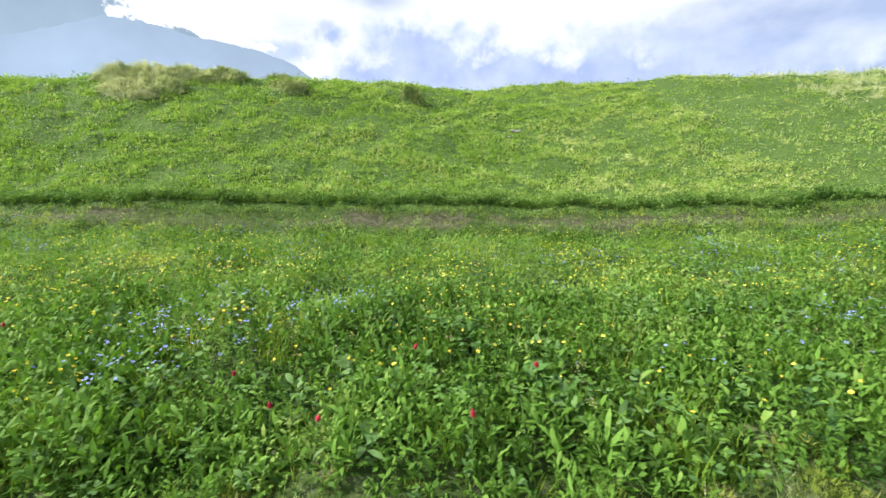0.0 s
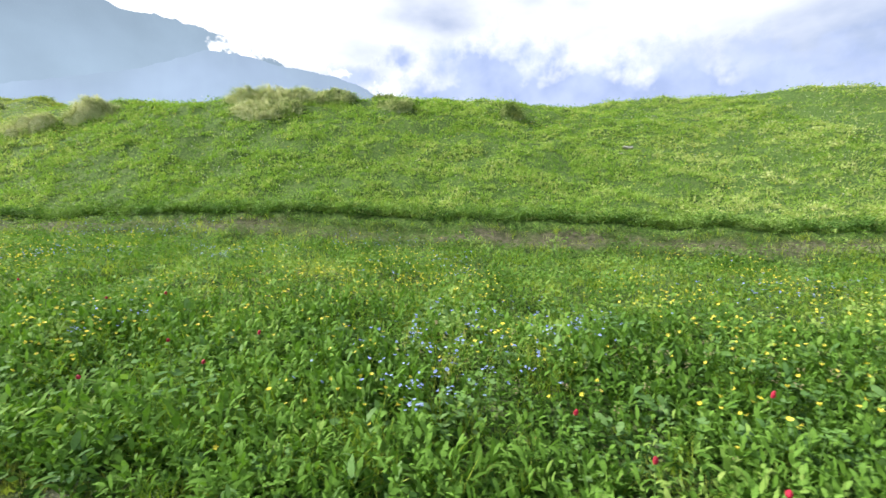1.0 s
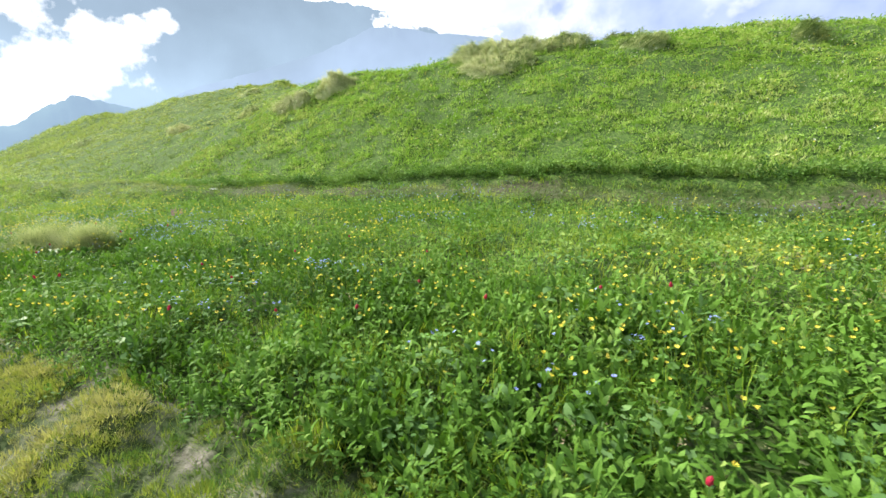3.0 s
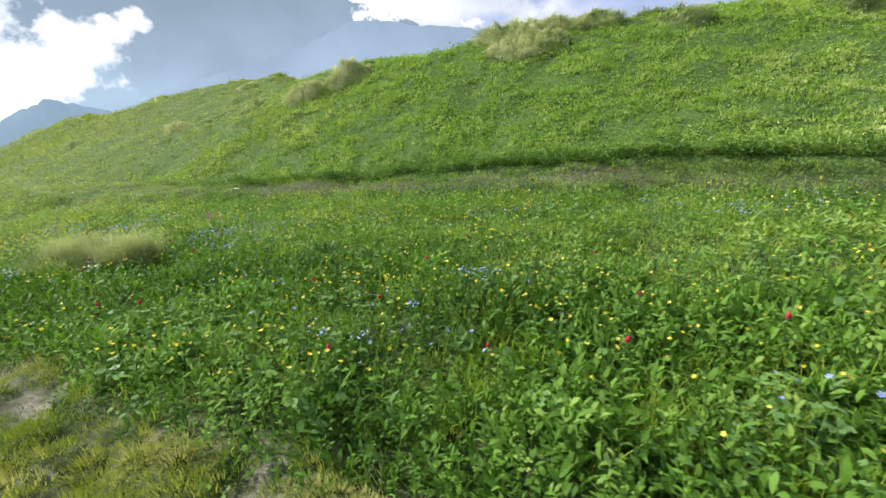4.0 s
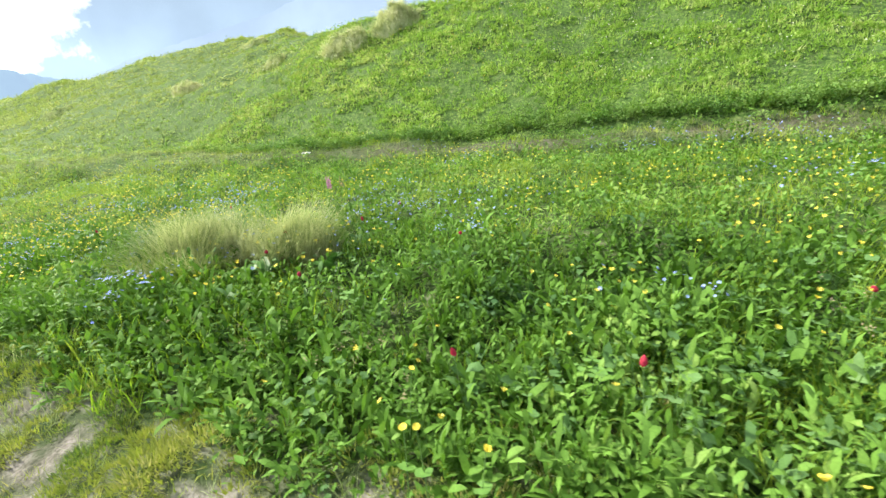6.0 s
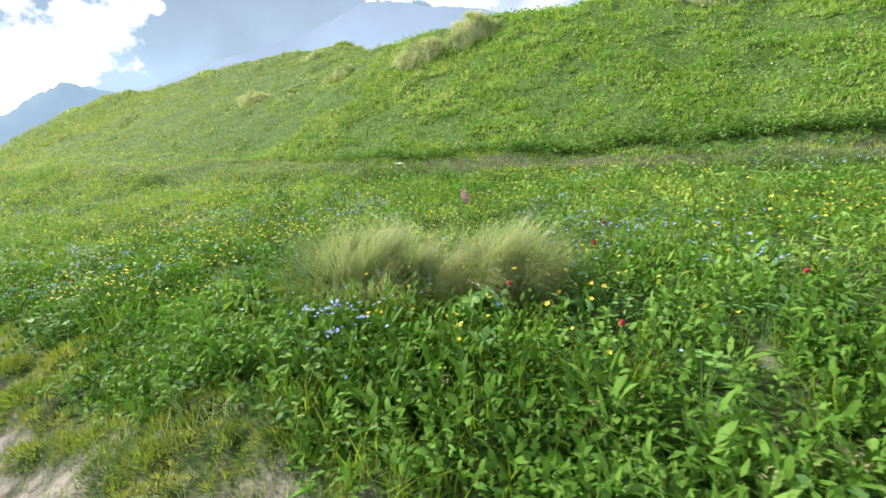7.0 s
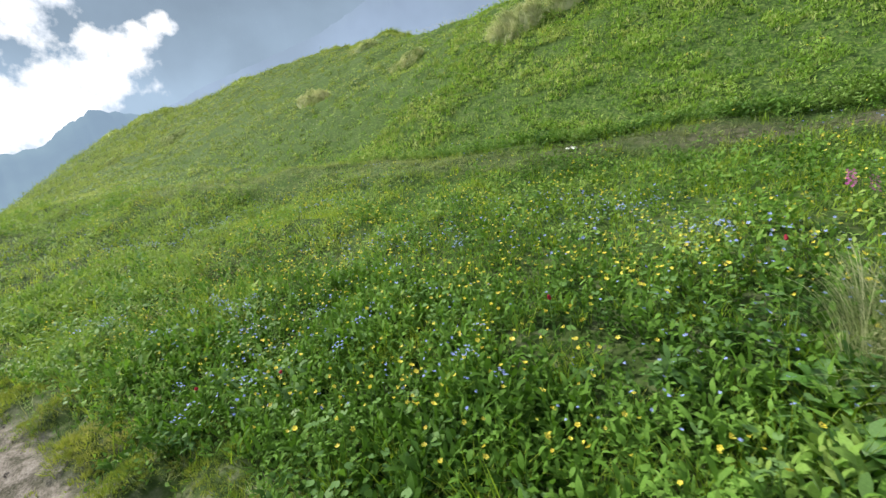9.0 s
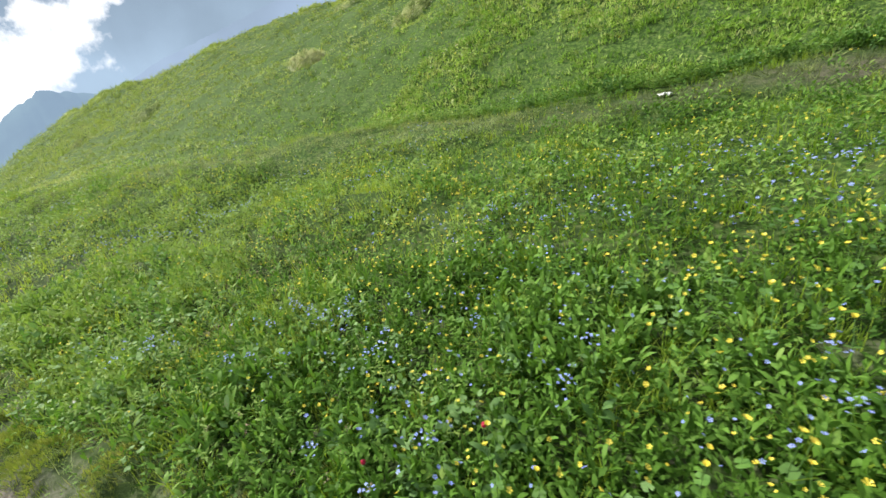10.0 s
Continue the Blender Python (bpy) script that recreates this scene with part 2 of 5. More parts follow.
def far_material(name, rock, air, share, scale):
    """Slopes far off: rock and grass; the lit haze before them is a painted glow."""
    m, n, l = material(name)
    tc = n.new("ShaderNodeTexCoord")
    no = n.new("ShaderNodeTexNoise")
    no.inputs["Scale"].default_value, no.inputs["Detail"].default_value = scale, 8
    l.new(tc.outputs["Object"], no.inputs["Vector"])
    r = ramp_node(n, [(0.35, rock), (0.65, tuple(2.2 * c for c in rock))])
    l.new(no.outputs["Fac"], r.inputs["Fac"])
    d = n.new("ShaderNodeBsdfDiffuse")
    l.new(r.outputs["Color"], d.inputs["Color"])
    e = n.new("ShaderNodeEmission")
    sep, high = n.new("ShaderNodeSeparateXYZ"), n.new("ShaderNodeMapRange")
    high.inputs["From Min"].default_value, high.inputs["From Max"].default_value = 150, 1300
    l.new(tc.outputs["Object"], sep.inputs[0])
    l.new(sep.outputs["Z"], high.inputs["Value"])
    # painted haze: brighter low down, dimmer high up, blotched by the noise
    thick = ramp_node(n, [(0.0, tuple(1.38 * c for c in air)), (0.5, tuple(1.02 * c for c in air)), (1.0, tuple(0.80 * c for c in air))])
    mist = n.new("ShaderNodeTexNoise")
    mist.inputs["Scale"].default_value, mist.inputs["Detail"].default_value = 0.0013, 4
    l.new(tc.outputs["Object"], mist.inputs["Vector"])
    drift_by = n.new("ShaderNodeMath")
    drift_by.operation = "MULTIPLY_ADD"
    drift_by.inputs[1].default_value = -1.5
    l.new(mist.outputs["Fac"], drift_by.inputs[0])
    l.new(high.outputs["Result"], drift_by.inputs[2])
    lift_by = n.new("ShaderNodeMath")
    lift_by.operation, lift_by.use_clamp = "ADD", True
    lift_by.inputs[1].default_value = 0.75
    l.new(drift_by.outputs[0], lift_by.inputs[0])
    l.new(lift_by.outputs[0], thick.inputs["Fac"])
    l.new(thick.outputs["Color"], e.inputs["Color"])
    mix = n.new("ShaderNodeMixShader")
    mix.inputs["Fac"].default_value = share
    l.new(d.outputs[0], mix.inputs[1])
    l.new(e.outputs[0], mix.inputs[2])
    out = n.new("ShaderNodeOutputMaterial")
    l.new(mix.outputs[0], out.inputs["Surface"])
    return m


def cloud_material(name, colour, scale, bias, contrast=2.6, shade=(0.7, 0.78, 0.95)):
    """A far cloud: bright and ragged, thin towards its edge by the body mask."""
    m, n, l = material(name)
    at = n.new("ShaderNodeAttribute")
    at.attribute_name = "body"
    tc = n.new("ShaderNodeTexCoord")
    no = n.new("ShaderNodeTexNoise")
    no.inputs["Scale"].default_value, no.inputs["Detail"].default_value = scale, 9
    no.inputs["Roughness"].default_value = 0.58
    l.new(tc.outputs["Object"], no.inputs["Vector"])
    k = n.new("ShaderNodeMath")
    k.operation = "MULTIPLY_ADD"
    k.inputs[1].default_value = 1.7
    l.new(no.outputs["Fac"], k.inputs[0])
    l.new(at.outputs["Fac"], k.inputs[2])
    q = n.new("ShaderNodeMath")
    q.operation, q.use_clamp = "MULTIPLY_ADD", True
    q.inputs[1].default_value, q.inputs[2].default_value = contrast, -contrast * bias
    l.new(k.outputs[0], q.inputs[0])
    no2 = n.new("ShaderNodeTexNoise")
    no2.inputs["Scale"].default_value, no2.inputs["Detail"].default_value = scale * 0.7, 5
    l.new(tc.outputs["Object"], no2.inputs["Vector"])
    r = ramp_node(n, [(0.35, shade), (0.6, colour)])
    l.new(no2.outputs["Fac"], r.inputs["Fac"])
    e = n.new("ShaderNodeEmission")
    l.new(r.outputs["Color"], e.inputs["Color"])
    t = n.new("ShaderNodeBsdfTransparent")
    mix = n.new("ShaderNodeMixShader")
    l.new(q.outputs[0], mix.inputs["Fac"])
    l.new(t.outputs[0], mix.inputs[1])
    l.new(e.outputs[0], mix.inputs[2])
    out = n.new("ShaderNodeOutputMaterial")
    l.new(mix.outputs[0], out.inputs["Surface"])
    return m


# ---- the lie of the land ----
rng = np.random.default_rng(7)
KX = np.array([-70, -52, -40, -32, -26, -20, -15, -10, -5, 0, 5, 12.0])
TOP = np.array([-5.0, -1.42, -0.27, -0.03, 0.12, -0.22, -0.10, 0.244, 0.315, 0.376, 0.40, 0.62])   # meadow at y = 2
RISE = np.array([0.095, 0.127, 0.158, 0.207, 0.267, 0.29, 0.22, 0.142, 0.123, 0.086, 0.09, 0.17])  # its slope to the upper trail
HILLS = np.array([0.54, 0.68, 0.555, 0.56, 0.505, 0.597, 0.788, 0.793, 0.70, 0.556, 0.51, 0.577])  # slope above that trail
CREST = np.array([0.8, 6.56, 7.64, 8.35, 7.99, 5.79, 5.10, 5.27, 5.89, 6.46, 7.5, 6.76])           # height of the crest
TRAIL_X = np.array([-40, -30, -22, -17, -13, -10, -5, 0, 4, 12.0])
TRAIL_Y = np.array([2.0, 3.9, 5.7, 6.35, 6.6, 7.0, 7.25, 7.45, 7.4, 7.0])                                # middle of the upper trail


def table(x, v):
    x = np.clip(x, KX[0], KX[-1])
    i = np.clip(np.searchsorted(KX, x, side="right") - 1, 0, len(KX) - 2)
    g, d = np.gradient(v, KX), KX[i + 1] - KX[i]
    t = (x - KX[i]) / d
    return (2 * t**3 - 3 * t**2 + 1) * v[i] + (t**3 - 2 * t**2 + t) * d * g[i] + (3 * t**2 - 2 * t**3) * v[i + 1] + (t**3 - t**2) * d * g[i + 1]


def lattice(ix, iy, seed):
    k = (ix.astype(np.int64) * 374761393 + iy.astype(np.int64) * 668265263 + seed * 974634777) & 0x7FFFFFFF
    k = ((k ^ (k >> 13)) * 1274126177) & 0x7FFFFFFF
    return ((k ^ (k >> 16)) & 0xFFFF) / 65535.0


def wave(x, y, size, seed):
    """Smooth value noise, 0 to 1, with lumps of about that size in metres."""
    u, v = np.asarray(x) / size, np.asarray(y) / size
    iu, iv = np.floor(u), np.floor(v)
    fu, fv = u - iu, v - iv
    fu, fv = fu * fu * (3 - 2 * fu), fv * fv * (3 - 2 * fv)
    a, b = lattice(iu, iv, seed), lattice(iu + 1, iv, seed)
    c, d = lattice(iu, iv + 1, seed), lattice(iu + 1, iv + 1, seed)
    return (a + (b - a) * fu) * (1 - fv) + (c + (d - c) * fu) * fv


def step(a, b, x):
    t = np.clip((x - a) / (b - a), 0, 1)
    return t * t * (3 - 2 * t)


def upper_trail(x):
    return np.interp(x, TRAIL_X, TRAIL_Y)


def land(x, y):
    """Height of the ground."""
    x, y = np.asarray(x, float), np.asarray(y, float)
    yp = 7.2
    yy = np.clip(y, 0.9, None)
    z = table(x, TOP) + table(x, RISE) * (np.minimum(yy, yp) - 2) + table(x, HILLS) * np.maximum(y - yp - 0.3, 0)
    top = table(x, CREST) - 0.12 * (y - 14) - 0.006 * np.maximum(y - 24, 0) ** 2
    z = 0.5 * (z + top - np.sqrt((z - top) ** 2 + 0.25))
    z = z - 0.17 + 0.03 * step(5, 9, y)
    # upper trail: a trodden shelf with a small cut bank above it
    u = y - upper_trail(x)
    clear = step(-20, -13, x)
    z = z + 0.13 * step(-27, -20, x) * (step(-0.95, -0.5, u) - step(0.4, 0.62, u))
    z = z + 0.17 * clear * step(0.42, 0.6, u) * np.exp(-np.maximum(u - 0.6, 0) / 1.1)
    # lower trail: flat, a little sunk; the hill falls away below it
    z = z - 0.06 * (1 - step(0.85, 1.25, y + 0.25 * (wave(x, y, 0.5, 3) - 0.5)))
    z = z - 0.35 * np.maximum(-1.3 - y, 0)
    # the spur ends and falls to the valley
    z = z - 0.02 * np.maximum(-62 - x, 0) ** 1.6 - 0.01 * np.maximum(x - 25, 0) ** 1.6
    # hummocks
    near = step(0.9, 1.6, y)
    z = z + near * (0.13 * (wave(x, y, 0.9, 5) - 0.5) + 0.06 * (wave(x, y, 0.4, 6) - 0.5))
    z = z + 0.25 * step(9, 11, y) * (wave(x, y, 2.4, 8) - 0.5) + 0.2 * step(8.2, 9.5, y) * (wave(x, y, 0.55, 11) - 0.5) + 0.13 * step(0.7, 1.0, y) * (1 - step(1.5, 1.9, y)) * (wave(x, y, 0.24, 12) - 0.5) + 0.24 * step(13.5, 17, -x) * step(1.9, 2.6, y) * (1 - step(6, 7, y)) * (wave(x * 0.3, y, 0.55, 13) - 0.5) + 0.035 * (wave(x, y, 0.22, 9) - 0.5) + 0.03 * (1 - step(1.3, 1.7, y)) * (wave(x, y, 0.13, 10) - 0.5)
    return np.maximum(z, -230)


def bare(x, y):
    """Where the soil lies bare, 0 to 1."""
    u = y - upper_trail(x)
    rag = 0.5 * (wave(x, y, 0.7, 21) - 0.5) + 0.35 * (wave(x, y, 0.25, 22) - 0.5)
    up = (1 - step(0.3, 0.5, np.abs(u + 0.05) + 0.8 * rag)) * (0.35 * step(-25, -19, x) + 0.65 * step(-16.5, -13, x)) * (0.3 + 0.6 * step(0.3, 0.6, wave(x, y, 1.6, 23)))
    edge = np.interp(x, (-20, -16, -14, -12.7, -11, -9.7, -9.1, -8.5, -6, -5.2, -4.4, -3.6, -2.6), (1.4, 1.34, 1.22, 1.10, 0.86, 0.75, 1.0, 0.6, 0.6, 0.8, 0.93, 0.9, 0.5))
    low = (1 - step(edge - 0.1, edge + 0.12, y + 0.35 * rag)) * step(-0.95, -0.6, y + 0.7 * rag)
    return np.clip(np.maximum(up, low), 0, 1)


def hollow(x, y):
    """High on the cushions of the trail's edge, low in the gaps between them."""
    return 0.5 * wave(x, y, 0.24, 12) + 0.5 * wave(x, y, 0.15, 14)


def raw_mesh(name, verts, tris, mat, floats=(), smooth=True):
    """A mesh object's data from arrays of points and triangles, with named values on the points."""
    me = bpy.data.meshes.new(name)
    me.vertices.add(len(verts))
    me.vertices.foreach_set("co", np.ascontiguousarray(verts, np.float32).ravel())
    me.loops.add(3 * len(tris))
    me.loops.foreach_set("vertex_index", np.ascontiguousarray(tris, np.int32).ravel())
    me.polygons.add(len(tris))
    me.polygons.foreach_set("loop_start", np.arange(0, 3 * len(tris), 3, dtype=np.int32))
    me.polygons.foreach_set("use_smooth", np.full(len(tris), smooth, bool))
    for key, values in floats:
        a = me.attributes.new(key, "FLOAT", "POINT")
        a.data.foreach_set("value", np.ascontiguousarray(values, np.float32))
    me.update()
    me.validate()
    me.materials.append(mat)
    return me


def grid_tris(nu, nv):
    i = np.arange(nu * nv).reshape(nu, nv)
    a, b, c, d = i[:-1, :-1].ravel(), i[1:, :-1].ravel(), i[1:, 1:].ravel(), i[:-1, 1:].ravel()
    return np.concatenate([np.stack([a, b, c], 1), np.stack([a, c, d], 1)])


def spread(*parts):
    return np.unique(np.round(np.concatenate(parts), 4))


gx = spread(-np.geomspace(62, 4000, 26), np.arange(-62, -22, 0.5), np.arange(-22, 5, 0.14), np.arange(5, 26, 0.6), np.geomspace(26, 4000, 26))
gy = spread(-np.geomspace(3, 4000, 26), np.arange(-3, 0.3, 0.3), np.arange(0.3, 2.0, 0.07), np.arange(2.0, 8.6, 0.13), np.arange(8.6, 15, 0.22), np.arange(15, 24, 0.35), np.geomspace(24, 4000, 26))
GX, GY = np.meshgrid(gx, gy, indexing="ij")
GZ = land(GX, GY)
ground = new("ground", raw_mesh("ground", np.stack([GX.ravel(), GY.ravel(), GZ.ravel()], 1), grid_tris(len(gx), len(gy)), ground_material(),
                                [("soil", np.maximum(bare(GX, GY), (0.2 + 0.65 * (1 - step(0.31, 0.41, hollow(GX, GY)))) * step(-0.9, -0.6, GY) * (1 - step(1.25, 1.55, GY)) * (1 - step(-3.5, -1.5, GX))).ravel()), ("humus", step(3, 4, GY).ravel()), ("sward", (np.maximum(step(2.6, 6.0, GY), 1 - step(-1.2, -0.6, GY)) * (1 - 0.7 * step(-18, -13, GX) * (1 - step(0.4, 0.6, np.abs(GY - upper_trail(GX) + 0.1))))).ravel())]))
tagged(ground, "grassy mountainside with two trodden earth trails across it", "ground", kind="structure")


# ---- far mountains and clouds ----
def aim(az, el, d):
    a, e = np.radians(az), np.radians(el)
    return np.stack([np.sin(a) * np.cos(e) * d, np.cos(a) * np.cos(e) * d, np.sin(e) * d + 1.0], -1)


def mountain(name, az, el, d, mat, rough, label):
    """A ridge far off: its skyline by compass and height angle; the flank comes forward and down, with gullies."""
    a = np.arange(az[0], az[-1], 0.25)
    e = np.interp(a, az, el) + rough * (wave(a * 3, a * 0, 2.0, 31) - 0.5) + 0.5 * rough * (wave(a * 3, a * 0, 0.7, 32) - 0.5)
    rows = []
    for k in np.linspace(-0.25, 1, 26):
        f = max(k, 0)
        gully = 0.10 * f * (wave(a * 0.35 + 3 * f, a * 0 + f * 3.5, 1.0, 33) - 0.5) * 2 + 0.03 * f * (wave(a * 0.9 + 5 * f, a * 0 + f * 9, 1.0, 34) - 0.5) * 2
        dist = d * (1 - 0.45 * f + gully + (0.0 if k >= 0 else -k * 0.8))
        el_k = e * (1 - f) - 12 * f if k >= 0 else e + k * 20
        rows.append(aim(a, el_k, dist))
    v = np.stack(rows, 0).reshape(-1, 3)
    ob = new(name, raw_mesh(name, v, grid_tris(len(rows), len(a)), mat))
    return tagged(ob, label, "mountain", kind="structure")


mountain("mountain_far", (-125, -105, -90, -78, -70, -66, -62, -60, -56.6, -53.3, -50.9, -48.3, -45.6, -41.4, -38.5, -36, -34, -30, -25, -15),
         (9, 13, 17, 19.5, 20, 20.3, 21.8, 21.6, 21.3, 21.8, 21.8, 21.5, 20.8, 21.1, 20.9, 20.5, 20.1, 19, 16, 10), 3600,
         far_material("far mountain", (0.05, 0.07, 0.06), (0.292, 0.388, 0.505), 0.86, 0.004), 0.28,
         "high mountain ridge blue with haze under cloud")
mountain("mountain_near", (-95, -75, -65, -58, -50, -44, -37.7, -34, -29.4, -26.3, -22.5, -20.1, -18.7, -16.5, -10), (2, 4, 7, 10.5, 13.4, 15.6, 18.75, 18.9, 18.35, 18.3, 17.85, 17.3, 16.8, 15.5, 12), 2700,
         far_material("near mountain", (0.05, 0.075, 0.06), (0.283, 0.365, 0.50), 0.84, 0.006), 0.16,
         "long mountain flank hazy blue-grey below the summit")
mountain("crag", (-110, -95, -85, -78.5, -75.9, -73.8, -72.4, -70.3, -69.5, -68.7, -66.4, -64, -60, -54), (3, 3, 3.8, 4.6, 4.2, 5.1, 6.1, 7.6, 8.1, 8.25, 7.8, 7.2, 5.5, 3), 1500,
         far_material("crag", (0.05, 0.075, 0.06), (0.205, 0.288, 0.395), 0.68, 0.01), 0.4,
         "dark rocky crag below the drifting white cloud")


def cloud(name, lobes, az, el, d, mat, label):
    """A far cloud: a curved sheet of air whose body is a few soft lobes (az, el, half-width, half-height, strength)."""
    a, e = np.arange(az[0], az[1], 0.5), np.arange(el[0], el[1], 0.5)
    A, E = np.meshgrid(a, e, indexing="ij")
    body = np.full(A.shape, -1.0)
    for ca, ce, wa, we, s in lobes:
        body = np.maximum(body, s - np.sqrt(((A - ca) / wa) ** 2 + ((E - ce) / we) ** 2) * 0.75)
    ob = new(name, raw_mesh(name, aim(A.ravel(), E.ravel(), d), grid_tris(len(a), len(e)), mat, [("body", body.ravel())]))
    ob.visible_shadow = False
    return tagged(ob, label, "cloud", kind="structure")


cloud("cloud_white", ((-61.3, 16.4, 1.6, 1.2, 0.8), (-63.0, 15.2, 1.7, 1.5, 0.85), (-65.0, 13.5, 2.0, 2.2, 0.85), (-67.4, 14.2, 1.9, 1.9, 0.8), (-67.8, 11.2, 3.2, 3.1, 0.85), (-71.0, 9.8, 3.4, 3.1, 0.85), (-75.2, 7.6, 3.4, 3.6, 0.85),
                      (-80, 6, 6, 4.0, 0.8), (-77.5, 20.8, 7.5, 6.5, 0.95), (-64.0, 10.2, 4.2, 3.4, 0.1), (-62.0, 12.6, 2.6, 3.6, 0.08), (-72, 19.0, 3.5, 3.5, 0.1)),
      (-100, -52), (2, 34), 1900, cloud_material("bright cloud", (1.05, 1.05, 1.06), 0.011, 0.84, 2.8, (0.82, 0.87, 0.96)), "bright white cloud drifting along the mountain")
cloud("cloud_bank", ((-3, 17.5, 7, 5.6, 1.0), (6, 15.0, 9, 5.4, 1.0), (14, 14.8, 8, 5.2, 1.0), (22, 14.6, 9, 5.2, 1.0), (30, 13.0, 8, 5.0, 1.0), (38, 10.8, 9, 5.0, 1.0), (48, 9.6, 10, 5.0, 1.0), (62, 9, 14, 5, 1.0),
                     (-10, 14, 7, 5.0, 0.95), (-14, 20.5, 4.5, 2.0, 0.6), (-20, 18.0, 6, 2.2, 0.55)),
      (-26, 80), (3, 30), 4200, cloud_material("blue cloud bank", (0.38, 0.45, 0.65), 0.004, 0.87, 2.0, (0.29, 0.36, 0.56)), "blue-violet bank of cloud beyond the ridge")
cloud("cloud_gap", ((-36.0, 19.4, 1.7, 1.0, 1.0), (-34.0, 19.8, 2.2, 1.25, 1.05), (-31.8, 19.8, 1.9, 1.2, 1.0), (-27, 19.0, 3.2, 0.9, 0.55), (-22, 18.4, 3.5, 1.0, 0.6), (-16, 17.0, 4.0, 1.4, 0.6), (-53, 22.0, 3.0, 0.6, 0.4)),
      (-60, -4), (10, 27), 3100, cloud_material("gap cloud", (1.06, 1.06, 1.08), 0.02, 1.1, 2.6, (0.92, 0.95, 1.0)), "low white cloud lying on the saddle")


# ---- plants: shapes ----
class Shape:
    """Points, triangles and a tint for each point, gathered leaf by leaf."""

    def __init__(self):
        self.v, self.t, self.c, self.n = [], [], [], 0

    def add(self, v, t, tint):
        self.v.append(np.asarray(v, float))
        self.t.append(np.asarray(t, int) + self.n)
        self.c.append(np.full(len(v), tint))
        self.n += len(v)

    def done(self):
        return np.concatenate(self.v), np.concatenate(self.t), np.concatenate(self.c)


def turn_z(v, a):
    c, s = math.cos(a), math.sin(a)
    return np.asarray(v) @ np.array([[c, s, 0], [-s, c, 0], [0, 0, 1.0]])


def blade(length, width, lift, droop, segs, fold=0.25, kind="oval", wavy=0.0, twist=0.0):
    """A leaf from the origin along +x: three columns of points with a folded midrib. lift: its angle at the base; droop: how far it bends down by the tip (radians)."""
    t = np.linspace(0, 1, segs + 1)
    ang = lift - droop * t
    dx, dz = np.cos(ang) * length / segs, np.sin(ang) * length / segs
    x, z = np.concatenate([[0], np.cumsum(dx[:-1])]), np.concatenate([[0], np.cumsum(dz[:-1])])
    if kind == "oval":
        w = width * np.sin(np.pi * np.clip(t, 0, 1) ** 0.75) ** 0.8 + 0.04 * width
    elif kind == "lance":
        w = width * np.sin(np.pi * t ** 0.6) ** 0.9 + 0.05 * width
    else:
        w = width * (1 - t) ** 0.6
    w[-1] = 0.02 * width
    ripple = wavy * width * np.sin(t * 13 + length * 50)
    nx, nz = -np.sin(ang), np.cos(ang)
    rows = []
    for k in range(segs + 1):
        up = fold * w[k]
        tw = twist * t[k]
        for s in (-1, 0, 1):
            lift_k = abs(s) * up + s * ripple[k] + s * w[k] * 0.5 * math.sin(tw)
            rows.append((x[k] + nx[k] * lift_k, s * w[k] * 0.5 * math.cos(tw), z[k] + nz[k] * lift_k))
    tris = []
    for k in range(segs):
        a = 3 * k
        for j in (0, 1):
            tris += [(a + j, a + j + 1, a + j + 4), (a + j, a + j + 4, a + j + 3)]
    return np.array(rows), np.array(tris)


def grass_blade(length, width, lift, droop, segs):
    t = np.linspace(0, 1, segs + 1)
    ang = lift - droop * t**1.3
    x = np.concatenate([[0], np.cumsum(np.cos(ang[:-1])) * length / segs])
    z = np.concatenate([[0], np.cumsum(np.sin(ang[:-1])) * length / segs])
    w = width * (1 - t**1.6)
    v, tris = [], []
    for k in range(segs):
        v += [(x[k], -w[k] / 2, z[k]), (x[k], w[k] / 2, z[k])]
    v.append((x[-1], 0, z[-1]))
    for k in range(segs - 1):
        a = 2 * k
        tris += [(a, a + 1, a + 3), (a, a + 3, a + 2)]
    tris.append((2 * segs - 2, 2 * segs - 1, 2 * segs))
    return np.array(v), np.array(tris)


def chip(length, width, lift):
    """A small leaf of two faces, folded a little along its rib."""
    c, q = math.cos(lift), math.sin(lift)
    v = [(0, 0, 0), (0.5 * length * c, -width / 2, 0.55 * length * q), (length * c, 0, length * q * 0.75), (0.5 * length * c, width / 2, 0.55 * length * q)]
    return np.array(v), np.array([(0, 1, 2), (0, 2, 3)])


def curled(length, width, lift, droop, twist=0.0):
    """A pointed leaf of four faces that rises, bends over and turns about its rib."""
    v, px, pz = [(0, 0, 0)], 0.0, 0.0
    for f, w, d in ((0.36, 0.5, 0.36), (0.72, 0.44, 0.36), (1.0, 0.0, 0.28)):
        a = lift - droop * (f - 0.15)
        px, pz = px + math.cos(a) * length * d, pz + math.sin(a) * length * d
        c, q = math.cos(twist * f), math.sin(twist * f)
        for side in ((-1, 1) if w else (0,)):
            v.append((px - side * q * w * width * math.sin(a), side * w * width * c, pz + side * q * w * width * math.cos(a)))
    return np.array(v), np.array([(0, 1, 2), (1, 3, 4), (1, 4, 2), (3, 5, 4)])


